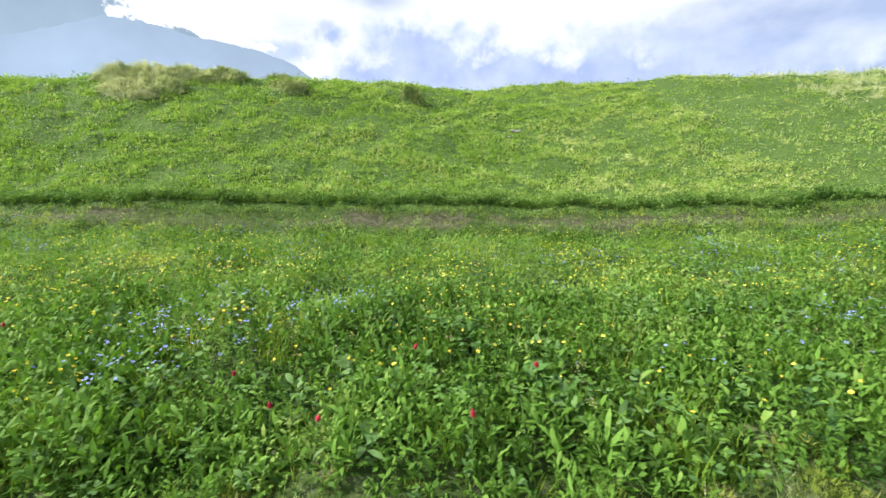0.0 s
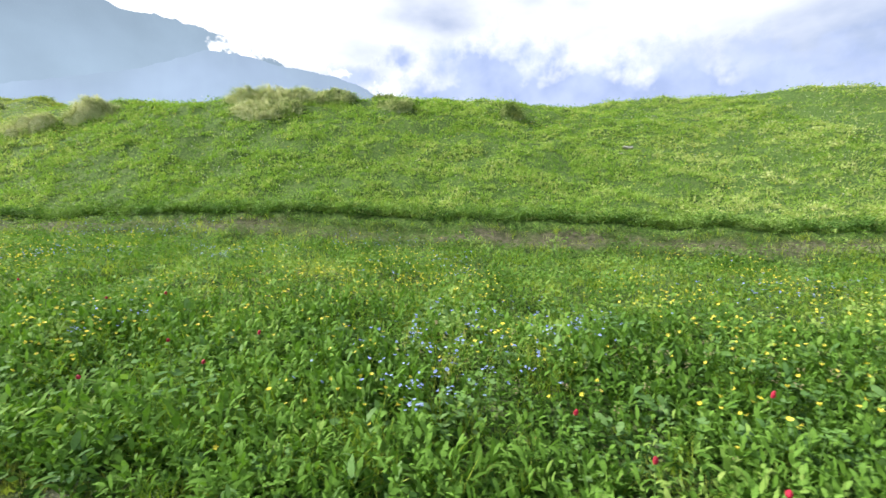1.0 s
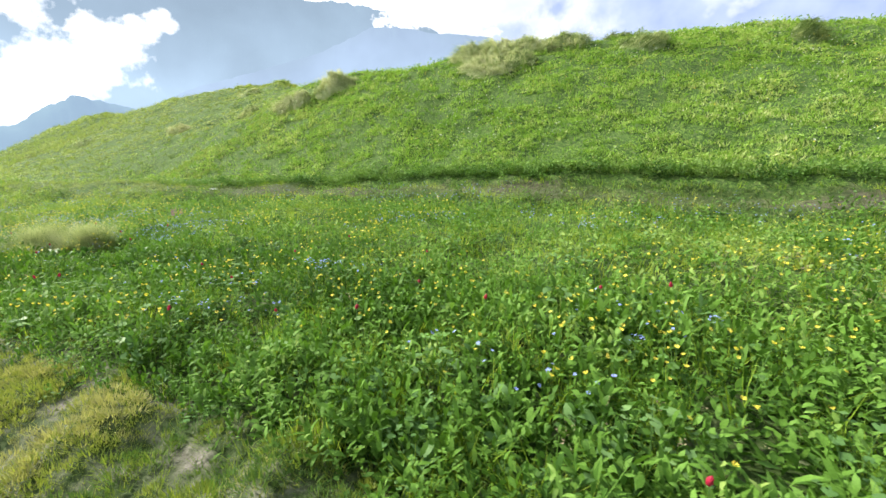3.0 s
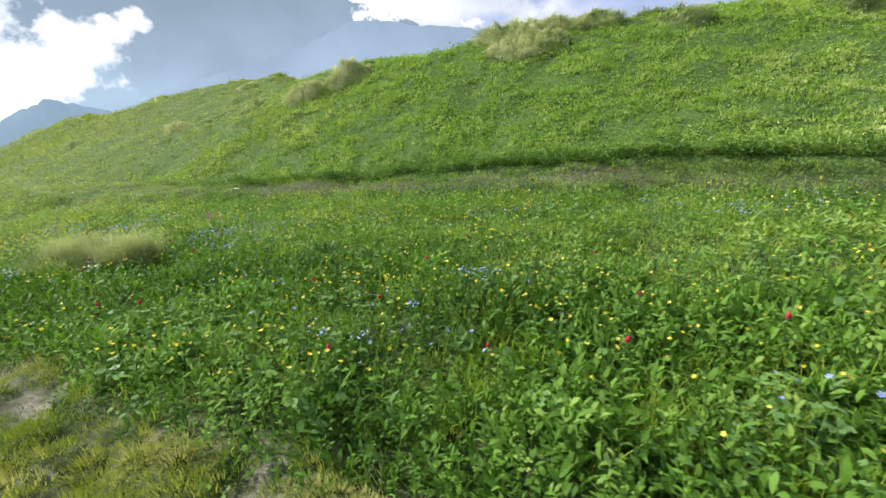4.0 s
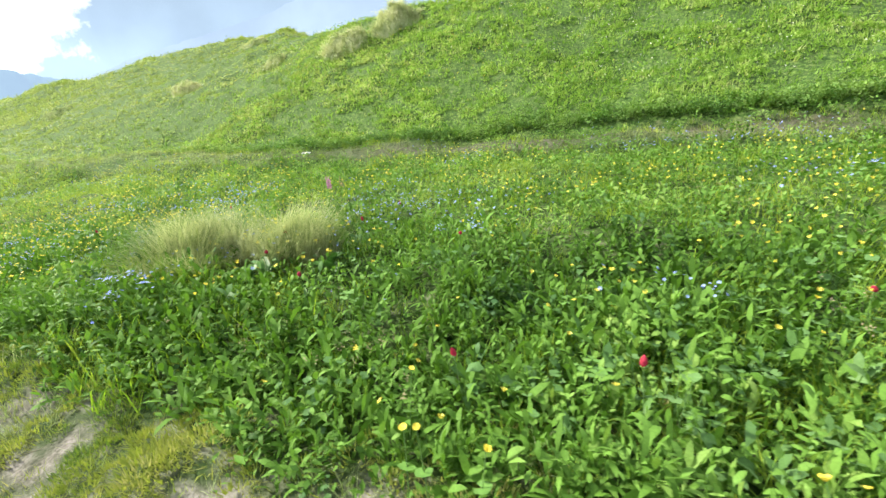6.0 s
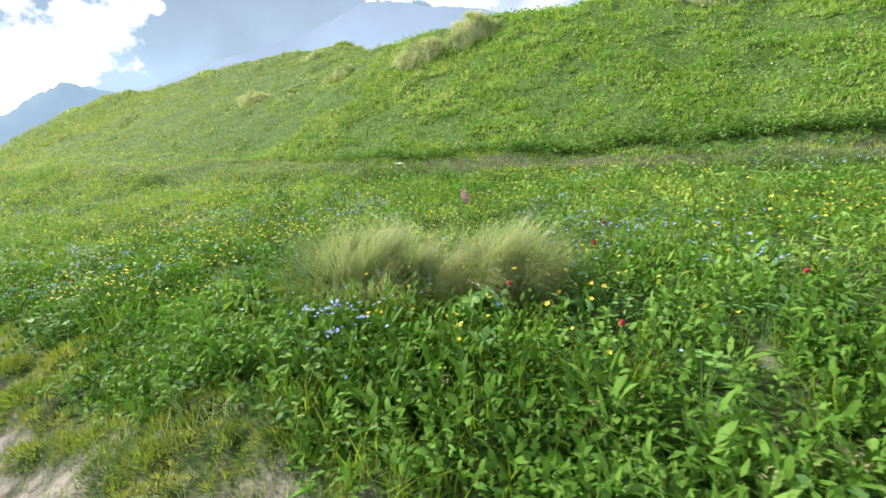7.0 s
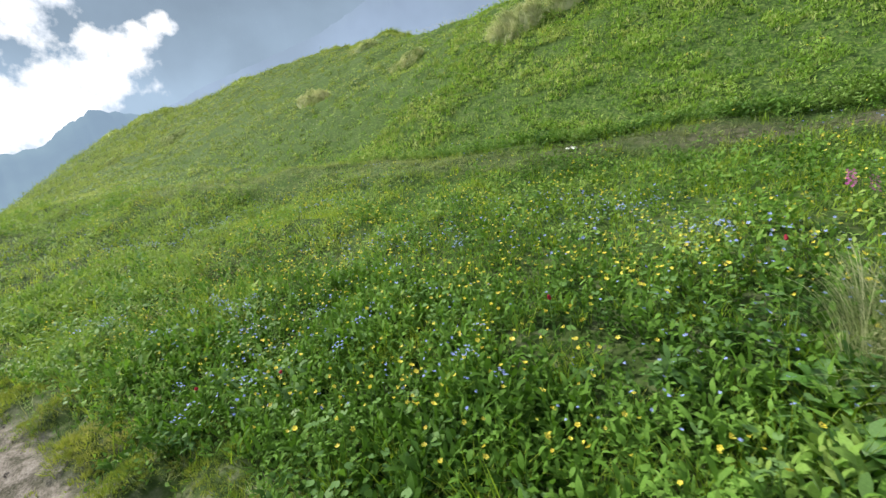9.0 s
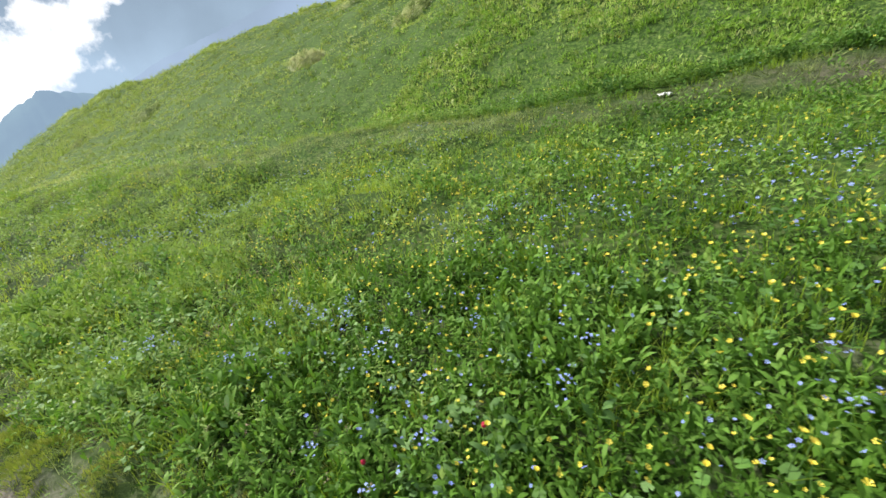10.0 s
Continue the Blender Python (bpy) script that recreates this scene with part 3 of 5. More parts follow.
def bushy(n, height, length, width, out, lift=(0.35, 1.45), droop=(0.4, 1.9)):
    """A close clump of curled leaves on a few short shoots: those at the foot lie out, those at the top stand up."""
    s = Shape()
    shoots = [(U(-out, out), U(-out, out), U(0.7, 1.1)) for _ in range(3)]
    for k in range(n):
        sx, sy, tall = shoots[k % 3]
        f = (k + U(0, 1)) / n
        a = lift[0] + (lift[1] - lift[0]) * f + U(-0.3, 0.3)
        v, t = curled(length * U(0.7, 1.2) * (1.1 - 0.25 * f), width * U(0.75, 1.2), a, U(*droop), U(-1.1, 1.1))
        # tint drops towards the foot: the clump's own shade put into colour
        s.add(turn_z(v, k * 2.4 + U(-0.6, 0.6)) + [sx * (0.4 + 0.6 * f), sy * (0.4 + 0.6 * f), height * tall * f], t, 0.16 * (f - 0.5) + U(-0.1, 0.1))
    return s.done()


def cushion(n, r, h, length, width):
    """A low dome of turf: short blades standing out of it all round."""
    s = Shape()
    for _ in range(n):
        q, a = math.sqrt(U(0, 1)), U(0, 6.28)
        v, t = grass_blade(length * U(0.6, 1.3), width * U(0.7, 1.2), 1.5 - 0.9 * q + U(-0.35, 0.25), 0.3, 1)
        # blades tinted darker from crown to rim, the dome's shading put into colour
        s.add(turn_z(v, a + U(-0.7, 0.7)) + [r * q * math.cos(a), r * q * math.sin(a), h * (1 - q * q)], t, 0.2 * (0.5 - q) + U(-0.18, 0.18))
    return s.done()


def sprig(height, n, length, width, out=0.06):
    """A low plant far enough off to be small leaves only."""
    s = Shape()
    for k in range(n):
        v, t = chip(length * U(0.6, 1.2), width * U(0.7, 1.2), U(0.0, 1.2))
        s.add(turn_z(v, k * 2.4 + U(-0.5, 0.5)) + [U(-out, out), U(-out, out), height * U(0.1, 1.0)], t, U(-0.16, 0.16))
    return s.done()


def palm_leaf(r, lobes, cup):
    """A round lobed leaf about its stalk."""
    n = lobes * 2
    a = np.linspace(-2.75, 2.75, n + 1)
    rad = r * (0.84 + 0.16 * (np.arange(n + 1) % 2)) * (1 - 0.15 * np.abs(a) / 2.75)
    v = [(0, 0, 0)] + [(rad[k] * math.cos(a[k]), rad[k] * math.sin(a[k]), cup * r * (0.5 + 0.5 * (k % 2))) for k in range(n + 1)]
    return np.array(v), np.array([(0, k, k + 1) for k in range(1, n + 1)])


def leaflet(r):
    """One rounded, notched leaflet."""
    p = [(0, 0, 0), (0.45, -0.38, 0.08), (0.85, -0.42, 0.12), (1.02, -0.2, 0.08), (0.93, 0, 0.0), (1.02, 0.2, 0.08), (0.85, 0.42, 0.12), (0.45, 0.38, 0.08)]
    return np.array(p) * r, np.array([(0, 1, 4), (1, 2, 4), (2, 3, 4), (0, 4, 7), (7, 4, 6), (6, 4, 5)])


def stalk(p, q, w):
    p, q = np.asarray(p, float), np.asarray(q, float)
    d = q - p
    side = np.array([-d[1], d[0], 0.0])
    if np.linalg.norm(side) < 1e-6:
        side = np.array([1.0, 0, 0])
    side = side / np.linalg.norm(side) * w / 2
    return np.array([p - side, p + side, q + side * 0.6, q - side * 0.6]), np.array([(0, 1, 2), (0, 2, 3)])


U = rng.uniform


def weed(height, n, length, width):
    """A leafy stem that leans a little."""
    s = Shape()
    lean = np.array([U(-0.3, 0.3), U(-0.3, 0.3), 1.0]) * height
    s.add(*stalk((0, 0, 0), lean, 0.004), -0.05)
    for k in range(n):
        f = (k + 0.8) / n
        v, t = curled(length * U(0.7, 1.1) * (1.1 - 0.4 * f), width * U(0.8, 1.2) * (1.1 - 0.4 * f), U(0.2, 1.1), U(0.3, 1.8), U(-0.9, 0.9))
        s.add(turn_z(v, k * 2.2 + U(-0.4, 0.4)) + lean * f, t, U(-0.1, 0.14))
    return s.done()


def clover_patch(n, spreading, height, r):
    s = Shape()
    for _ in range(n):
        base = np.array([U(-1, 1), U(-1, 1), 0]) * spreading
        top = base * 1.25 + [U(-0.02, 0.02), U(-0.02, 0.02), height * U(0.6, 1.1)]
        s.add(*stalk(base, top, 0.003), -0.05)
        tilt, az, tone, size = U(-0.15, 0.5), U(0, 6.28), U(-0.1, 0.12), r * U(0.75, 1.15)
        for k in range(3):
            v, t = leaflet(size)
            c, q = math.cos(-tilt), math.sin(-tilt)
            v = v @ np.array([[c, 0, -q], [0, 1, 0], [q, 0, c]])
            s.add(turn_z(v, az + k * 2.094) + top, t, tone)
    return s.done()


def lobed_plant(n, spreading, height, r, lobes=6):
    s = Shape()
    for _ in range(n):
        base = np.array([U(-1, 1), U(-1, 1), 0]) * spreading * 0.4
        top = np.array([U(-1, 1) * spreading, U(-1, 1) * spreading, height * U(0.5, 1.1)])
        s.add(*stalk(base, top, 0.003), -0.05)
        v, t = palm_leaf(r * U(0.7, 1.15), lobes, U(-0.15, 0.35))
        a = U(-0.5, 0.5)
        v = v @ np.array([[math.cos(a), 0, -math.sin(a)], [0, 1, 0], [math.sin(a), 0, math.cos(a)]])
        s.add(turn_z(v, U(0, 6.28)) + top, t, U(-0.1, 0.12))
    return s.done()


def grass_tuft(n, length, width, segs, spreading, lift=(0.7, 1.5), droop=(0.3, 1.6)):
    s = Shape()
    for _ in range(n):
        v, t = grass_blade(length * U(0.5, 1.15), width * U(0.7, 1.2), U(*lift), U(*droop), segs)
        s.add(turn_z(v, U(0, 6.28)) + [U(-1, 1) * spreading, U(-1, 1) * spreading, 0], t, U(-0.15, 0.15))
    return s.done()


def bloom(r, petals, cup):
    """An open flower as a few petals round its eye."""
    v, t = [(0, 0, 0)], []
    for k in range(petals):
        a = 2 * math.pi * k / petals
        for da, f in ((-0.42, 0.85), (0.42, 0.85)):
            v.append((r * f * math.cos(a + da), r * f * math.sin(a + da), cup * r))
        v.append((r * math.cos(a), r * math.sin(a), cup * r * 0.9))
        i = 1 + 3 * k
        t += [(0, i, i + 2), (0, i + 2, i + 1)]
    return np.array(v), np.array(t), np.zeros(len(v))


def scattered(name, mat, shapes, x, y, scale, tint, label, category, tilt=0.25, z=None, sink=0.01, flat=None):
    """One mesh of many plants: a shape by chance at each place, turned and leaning by chance."""
    n = len(x)
    z = land(x, y) - sink if z is None else z
    pick, yaw = rng.integers(0, len(shapes), n), U(0, 2 * np.pi, n)
    lx, ly = rng.normal(0, tilt, n), rng.normal(0, tilt, n)
    cy, sy = np.cos(yaw), np.sin(yaw)
    R = np.zeros((n, 3, 3))
    up = np.stack([lx, ly, np.ones(n)], 1)
    up /= np.linalg.norm(up, axis=1, keepdims=True)
    fwd = np.stack([cy, sy, np.zeros(n)], 1)
    fwd -= up * (fwd * up).sum(1, keepdims=True)
    fwd /= np.linalg.norm(fwd, axis=1, keepdims=True)
    R[:, :, 0], R[:, :, 1], R[:, :, 2] = fwd, np.cross(up, fwd), up
    if flat is not None:
        R[:, :, 2] *= flat[:, None]      # squat plants where the sward is short
    V, T, C, base = [], [], [], 0
    for k, (sv, st, sc) in enumerate(shapes):
        i = np.nonzero(pick == k)[0]
        if not len(i):
            continue
        v = np.einsum("nij,vj->nvi", R[i] * scale[i, None, None], sv) + np.stack([x[i], y[i], z[i]], 1)[:, None, :]
        V.append(v.reshape(-1, 3).astype(np.float32))
        T.append((st[None] + (np.arange(len(i)) * len(sv))[:, None, None] + base).reshape(-1, 3))
        C.append((tint[i][:, None] + sc[None]).ravel())
        base += len(i) * len(sv)
    ob = new(name, raw_mesh(name, np.concatenate(V), np.concatenate(T), mat, [("tint", np.concatenate(C))]))
    return tagged(ob, label, category, kind="stuff")


def places(n, x0, x1, y0, y1, keep=None):
    """n chance places on a stretch of the plan, thinned by keep(x, y)."""
    x, y = U(x0, x1, n), U(y0, y1, n)
    if keep is not None:
        k = rng.random(n) < keep(x, y)
        x, y = x[k], y[k]
    return x, y


def tones(x, y, mid=0.45, swing=0.65, size=0.8, seed=40):
    tint_shift = 0.40 * step(13.8, 17.5, -x) * step(1.4, 1.8, y) * (1 - step(6.3, 7.6, y))      # higher, yellower tint at the left end of the meadow
    tint_shift = tint_shift + (0.06 * step(14, 24, -x) + 0.06 * step(-14, -4, x) + 0.17 * step(-1, 7, x)) * step(7.6, 8.5, y)
    tint_shift = tint_shift - 0.12 * np.exp(-((x + 10.1) / 0.8) ** 2 - ((y - 1.75) / 0.45) ** 2)     # dark lush herbs before the tussock, the shadow on them tinted in too
    return mid + swing * (wave(x, y, size, seed) - 0.5) + rng.normal(0, 0.09, len(x)) + tint_shift


def off_trails(x, y):
    u = np.abs(y - upper_trail(x) + 0.1)
    up = 0.05 + 0.95 * np.maximum(step(0.3, 0.6, u), 1 - step(-26, -20, x))
    edge = np.interp(x, (-20, -16, -13, -9, -4, -2.5, -1, 3), (1.75, 1.65, 1.5, 1.4, 1.3, 1.22, 1.25, 1.3))
    return up * step(edge - 0.15, edge + 0.15, y + 0.45 * (wave(x, y, 0.6, 21) - 0.5))


def clump(x, y, cx, cy, rx, ry):
    return ((x - cx) / rx) ** 2 + ((y - cy) / ry) ** 2 < 1


FEATHER = (-10.62, 2.62)     # the big tussock of hair grass in the meadow
MEADOW = 0.8


# ---- meadow by the lower trail ----
NEAR_Y = 3.4
X0, X1 = -20.0, 5.5


def edge_size(x, y):
    """Plants stay low beside the trail."""
    low = 0.5 + 0.5 * step(1.15, 1.5, y)
    return low * (0.82 + 0.45 * wave(x, y, 0.55, 39))      # taller and lower cushions of herbs


def crowd(x, y, kind, low=0.4, high=0.6, size=0.6):
    """How thick one kind of plant stands: thickest by the trail, and in patches of its own."""
    near = 1 - 0.5 * step(2.4, 3.3, y) - 0.35 * step(2.8, 4.2, x) - 0.3 * step(16.5, 18, -x)
    return near * off_trails(x, y) * (0.12 + 0.88 * step(low, high, wave(x, y, size, kind))) * np.where(clump(x, y, *FEATHER, 0.85, 0.3), 0.25, 1.0)


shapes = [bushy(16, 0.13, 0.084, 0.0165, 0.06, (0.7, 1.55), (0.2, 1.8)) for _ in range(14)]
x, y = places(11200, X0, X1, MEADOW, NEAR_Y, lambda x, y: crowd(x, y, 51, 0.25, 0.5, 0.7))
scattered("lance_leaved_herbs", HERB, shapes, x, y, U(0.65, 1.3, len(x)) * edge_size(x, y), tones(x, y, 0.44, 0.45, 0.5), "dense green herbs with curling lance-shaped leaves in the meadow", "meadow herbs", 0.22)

shapes = [bushy(9, 0.09, 0.07, 0.026, 0.05, (0.4, 1.4)) for _ in range(8)]
x, y = places(1500, X0, X1, MEADOW, NEAR_Y, lambda x, y: crowd(x, y, 52, 0.45, 0.65))
scattered("broad_leaved_herbs", BROAD, shapes, x, y, U(0.6, 1.3, len(x)) * edge_size(x, y), tones(x, y, 0.5), "broad blue-green leaves in the meadow", "meadow herbs", 0.2, land(x, y) + 0.05)

shapes = [lobed_plant(8, 0.08, 0.19, 0.0195, 4) for _ in range(8)]
x, y = places(1150, X0, X1, MEADOW, NEAR_Y, lambda x, y: crowd(x, y, 53, 0.5, 0.68))
scattered("lobed_herbs", BROAD, shapes, x, y, U(0.7, 1.25, len(x)) * edge_size(x, y), tones(x, y, 0.58), "green herbs with round lobed leaves in the meadow", "meadow herbs", 0.15)

shapes = [clover_patch(6, 0.07, 0.18, 0.0125) for _ in range(8)]
x, y = places(900, X0, X1, MEADOW, NEAR_Y, lambda x, y: crowd(x, y, 54, 0.5, 0.68))
scattered("clover_leaves", HERB, shapes, x, y, U(0.7, 1.3, len(x)) * edge_size(x, y), tones(x, y, 0.6), "three-part clover leaves filling the meadow", "clover", 0.15)

shapes = [weed(0.23, 16, 0.05, 0.0125) for _ in range(12)]
x, y = places(4600, X0, X1, MEADOW, NEAR_Y, lambda x, y: crowd(x, y, 55, 0.35, 0.6))
scattered("leafy_stems", HERB, shapes, x, y, U(0.6, 1.15, len(x)) * edge_size(x, y), tones(x, y, 0.52), "leafy green stems standing among the meadow herbs", "meadow herbs", 0.2)

shapes = [grass_tuft(16, 0.21, 0.0066, 2, 0.05, (0.8, 1.5)) for _ in range(10)]
x, y = places(6800, X0, X1, MEADOW, NEAR_Y, lambda x, y: np.maximum(crowd(x, y, 56, 0.5, 0.66, 0.5), 0.3 * off_trails(x, y)))
scattered("meadow_grass", GRASS, shapes, x, y, U(0.6, 1.15, len(x)) * edge_size(x, y), tones(x, y, 0.5), "fresh yellow-green grass tufts between the meadow herbs", "grass", 0.15)

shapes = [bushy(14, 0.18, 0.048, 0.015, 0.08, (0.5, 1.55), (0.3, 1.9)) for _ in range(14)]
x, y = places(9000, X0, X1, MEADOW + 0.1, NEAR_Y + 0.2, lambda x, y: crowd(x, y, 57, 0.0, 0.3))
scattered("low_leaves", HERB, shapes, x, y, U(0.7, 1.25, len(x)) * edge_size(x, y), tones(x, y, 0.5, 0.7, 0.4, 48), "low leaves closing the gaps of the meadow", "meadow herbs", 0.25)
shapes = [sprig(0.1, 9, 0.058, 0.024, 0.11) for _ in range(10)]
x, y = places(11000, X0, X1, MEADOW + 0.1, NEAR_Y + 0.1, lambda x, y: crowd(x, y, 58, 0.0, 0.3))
# low middle tone: deepens the shade between the herbs by colour
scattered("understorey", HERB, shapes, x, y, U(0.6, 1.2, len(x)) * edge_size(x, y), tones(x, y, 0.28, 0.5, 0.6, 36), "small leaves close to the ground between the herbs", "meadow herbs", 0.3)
shapes = [weed(0.18, 13, 0.052, 0.0155) for _ in range(8)] + [bushy(12, 0.1, 0.062, 0.0165, 0.05) for _ in range(6)]
x, y = places(6000, X0 - 6, X1 + 2, NEAR_Y - 0.5, 5.6, lambda x, y: off_trails(x, y) * (0.2 + 0.8 * step(0.35, 0.6, wave(x, y, 0.8, 49))))
scattered("tall_herbs", HERB, shapes, x, y, U(0.5, 0.95, len(x)), tones(x, y, 0.5), "taller leafy herbs standing out of the sloping meadow", "meadow herbs", 0.25)
SEED = leaf_material("withered heads", [(0.0, (0.14, 0.13, 0.06)), (0.5, (0.26, 0.24, 0.13)), (1.0, (0.36, 0.28, 0.19))], 0.8, 0.2, 3.0, (1.1, 1.0, 0.9))
shapes = [sprig(0.04, 8, 0.014, 0.006, 0.015) for _ in range(6)]
x, y = places(5200, X0, X1, 1.5, 5.0, lambda x, y: off_trails(x, y) * np.maximum(step(0.55, 0.78, wave(x, y, 0.8, 82)), 0.8 * np.exp(-((x - 0.6) / 1.2) ** 2 - ((y - 2.4) / 0.6) ** 2)))
scattered("withered_heads", SEED, shapes, x, y, U(0.6, 1.2, len(x)), tones(x, y, 0.5), "small withered buff flower heads among the herbs", "seed heads", 0.4, land(x, y) + U(0.15, 0.24, len(x)))

# ---- meadow up to the upper trail ----
B0, B1 = -40.0, 11.0


def mid_keep(x, y):
    return off_trails(x, y) * np.where((y < NEAR_Y) & (x > X0 - 0.3), 0.0, 1.0) * np.clip(1.15 - 0.02 * np.maximum(-16 - x, 0), 0.5, 1) * (0.55 + 0.45 * step(0.3, 0.5, wave(x, y, 0.36, 35)))


def upper_edge(x):
    return upper_trail(x) + 0.5


def mid_places(n, seed, low, high, size=1.0):
    x, y = U(B0, B1, n), None
    low = np.where(x < X0, 0.9, NEAR_Y - 0.3)
    y = U(0, 1, n) * (7.9 - low) + low
    k = (rng.random(n) < mid_keep(x, y) * (0.15 + 0.85 * step(low, high, wave(x, y, size, seed)))) & (y < upper_edge(x))
    return x[k], y[k]


shapes = [sprig(0.17, 10, 0.055, 0.021, 0.07) for _ in range(12)]
x, y = mid_places(28000, 57, 0.1, 0.5)
scattered("meadow_herbs_upper", HERB, shapes, x, y, U(0.6, 1.2, len(x)) * (1 + 0.035 * np.maximum(-15 - x, 0)) * (0.75 + 0.6 * wave(x, y, 0.36, 35)), tones(x, y, 0.64, 0.8, 0.4), "low green herbs of the sloping meadow", "meadow herbs", 0.25)
shapes = [lobed_plant(5, 0.08, 0.15, 0.021, 3) for _ in range(8)]
x, y = mid_places(4600, 58, 0.35, 0.65)
scattered("round_leaves_upper", BROAD, shapes, x, y, U(0.6, 1.15, len(x)), tones(x, y, 0.6), "small round leaves in the sloping meadow", "meadow herbs", 0.2)
shapes = [grass_tuft(9, 0.14, 0.011, 1, 0.07) for _ in range(10)]
x, y = mid_places(16000, 59, 0.2, 0.6)
scattered("meadow_grass_upper", GRASS, shapes, x, y, U(0.6, 1.2, len(x)), tones(x, y, 0.68), "fresh grass tufts of the sloping meadow", "grass", 0.2)

# ---- upper trail and the bank over it ----
shapes = [grass_tuft(9, 0.12, 0.009, 1, 0.07, (0.1, 0.9)) for _ in range(6)]
x = U(-26, 12, 9500)
y = upper_trail(x) + U(-0.75, 0.5, len(x))
k = rng.random(len(x)) < 0.95 - 0.7 * bare(x, y)
x, y = x[k], y[k]
scattered("trail_grass", TROD, shapes, x, y, U(0.5, 1.2, len(x)), tones(x, y, 0.5, 0.6, 0.8) + 0.6 * step(12, 17, -x), "trodden dull green grass on the upper trail", "grass", 0.3)
shapes = [sprig(0.32, 15, 0.10, 0.045, 0.10) for _ in range(8)]
x = U(-19, 12, 3900)
x = x[rng.random(len(x)) < step(-19, -13, x)]
y = upper_trail(x) + 0.5 + np.abs(rng.normal(0, 0.18, len(x))) + 0.1 * wave(x, x * 0, 0.4, 67)
scattered("bank_herbs", BANK, shapes, x, y, U(0.35, 0.72, len(x)), tones(x, y, 0.58, 0.8, 0.5), "dark lush herbs on the bank above the upper trail", "meadow herbs", 0.25)

# ---- hillside ----
C0, C1 = -48.0, 22.0


def tufts(x, y):
    """The sward grows in small clumps on low treads along the slope."""
    return 0.6 * wave(x * 0.75, y, 0.24, 60) + 0.4 * wave(x * 0.5, y, 0.55, 61)


def hill_places(n):
    x = U(C0, C1, n)
    x = np.where(rng.random(n) < 0.45, U(-18, 8, n), x)
    first = upper_trail(x) + 0.65
    last = np.interp(x, (-50, -28, -22, -17, -12, -5, 0, 5, 20), (20, 20.5, 18, 15.2, 14.4, 15.8, 17.8, 20, 20))
    y = first + (last - first) * rng.random(n) ** 1.15
    k = rng.random(n) < 0.2 + 0.8 * step(0.36, 0.56, tufts(x, y))
    return x[k], y[k]


def hill_flat(x, y):
    """The sward is short, and shortest towards the crest and along the spur."""
    return 0.95 - 0.35 * step(11, 13.5, y) - 0.2 * step(16, 22, -x)


def hill_size(x, y):
    """Farther plants stand for more than one."""
    return (1 + 0.02 * np.maximum(-16 - x, 0)) * (1 + 0.05 * np.clip(y - 9, 0, 6)) * U(0.55, 1.15, len(x))


shapes = [sprig(0.13, 9, 0.075, 0.032, 0.11) for _ in range(12)]
x, y = hill_places(19000)
size, tint = hill_size(x, y) * (0.4 + 1.1 * tufts(x, y)), tones(x, y, 0.42, 0.55, 0.38) + rng.normal(0, 0.07, len(x))
# the farther off, the more herbs take the colour paled for haze
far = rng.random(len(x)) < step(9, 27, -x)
for k, mat, word in ((~far, HILL, "short green herbs covering the hillside"), (far, SPUR_HAZED, "short green herbs along the spur of the hill, pale with haze")):
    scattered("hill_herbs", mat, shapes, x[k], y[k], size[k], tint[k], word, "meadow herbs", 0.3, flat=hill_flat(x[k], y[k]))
shapes = [grass_tuft(6, 0.115, 0.026, 1, 0.055, (0.4, 1.4)) for _ in range(16)]
x, y = hill_places(78000)
size, tint = hill_size(x, y), tones(x, y, 0.5, 0.25, 1.8, 43) + 1.0 * (tufts(x, y) - 0.5) + rng.normal(0, 0.16, len(x))
# likewise the grass: paled for haze with distance
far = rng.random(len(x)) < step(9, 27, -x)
for k, mat, word in ((~far, HILL, "light green grass covering the hillside"), (far, SPUR_HAZED, "short grass along the spur of the hill, pale with haze")):
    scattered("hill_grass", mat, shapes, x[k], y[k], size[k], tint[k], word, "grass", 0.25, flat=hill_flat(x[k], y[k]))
shapes = [grass_tuft(8, 0.35, 0.035, 1, 0.15, (0.5, 1.4)) for _ in range(6)]
x, y = places(4500, -75, -36, -4, 22)
scattered("spur_grass", SPUR_HAZED, shapes, x, y, U(0.6, 1.3, len(x)), tones(x, y, 0.62, 0.4, 3.0, 44), "green grass on the far end of the spur, pale with haze", "grass", 0.3)

# ---- short turf beside the lower trail ----
def turf_here(x, y):
    return (1 - 0.97 * step(0.4, 0.8, bare(x, y))) * (1 - 0.85 * off_trails(x, y))


shapes = [cushion(84, 0.09, 0.075, 0.042, 0.0076) for _ in range(8)]
x, y = places(6400, -18.5, 1.5, 0.6, 1.95, lambda x, y: turf_here(x, y) * step(0.37, 0.45, hollow(x, y)))
scattered("turf_clumps", TURF, shapes, x, y, U(0.35, 0.7, len(x)) + 1.0 * np.clip(hollow(x, y) - 0.4, 0, 0.5), tones(x, y, 0.5, 0.9, 0.3, 28), "mossy yellow-green turf cushions along the trail edge", "grass", 0.2, None, 0.02)

shapes = [grass_tuft(14, 0.05, 0.0036, 1, 0.045, (0.6, 1.57)) for _ in range(8)]
x, y = places(14000, -20, 3.5, 0.5, 1.95, lambda x, y: turf_here(x, y) * (0.2 + 0.8 * step(0.32, 0.43, hollow(x, y))))
scattered("trail_turf", TURF, shapes, x, y, U(0.6, 1.35, len(x)), tones(x, y, 0.5, 0.9, 0.3, 45), "short yellow-green turf fraying over the trail edge", "grass", 0.3)
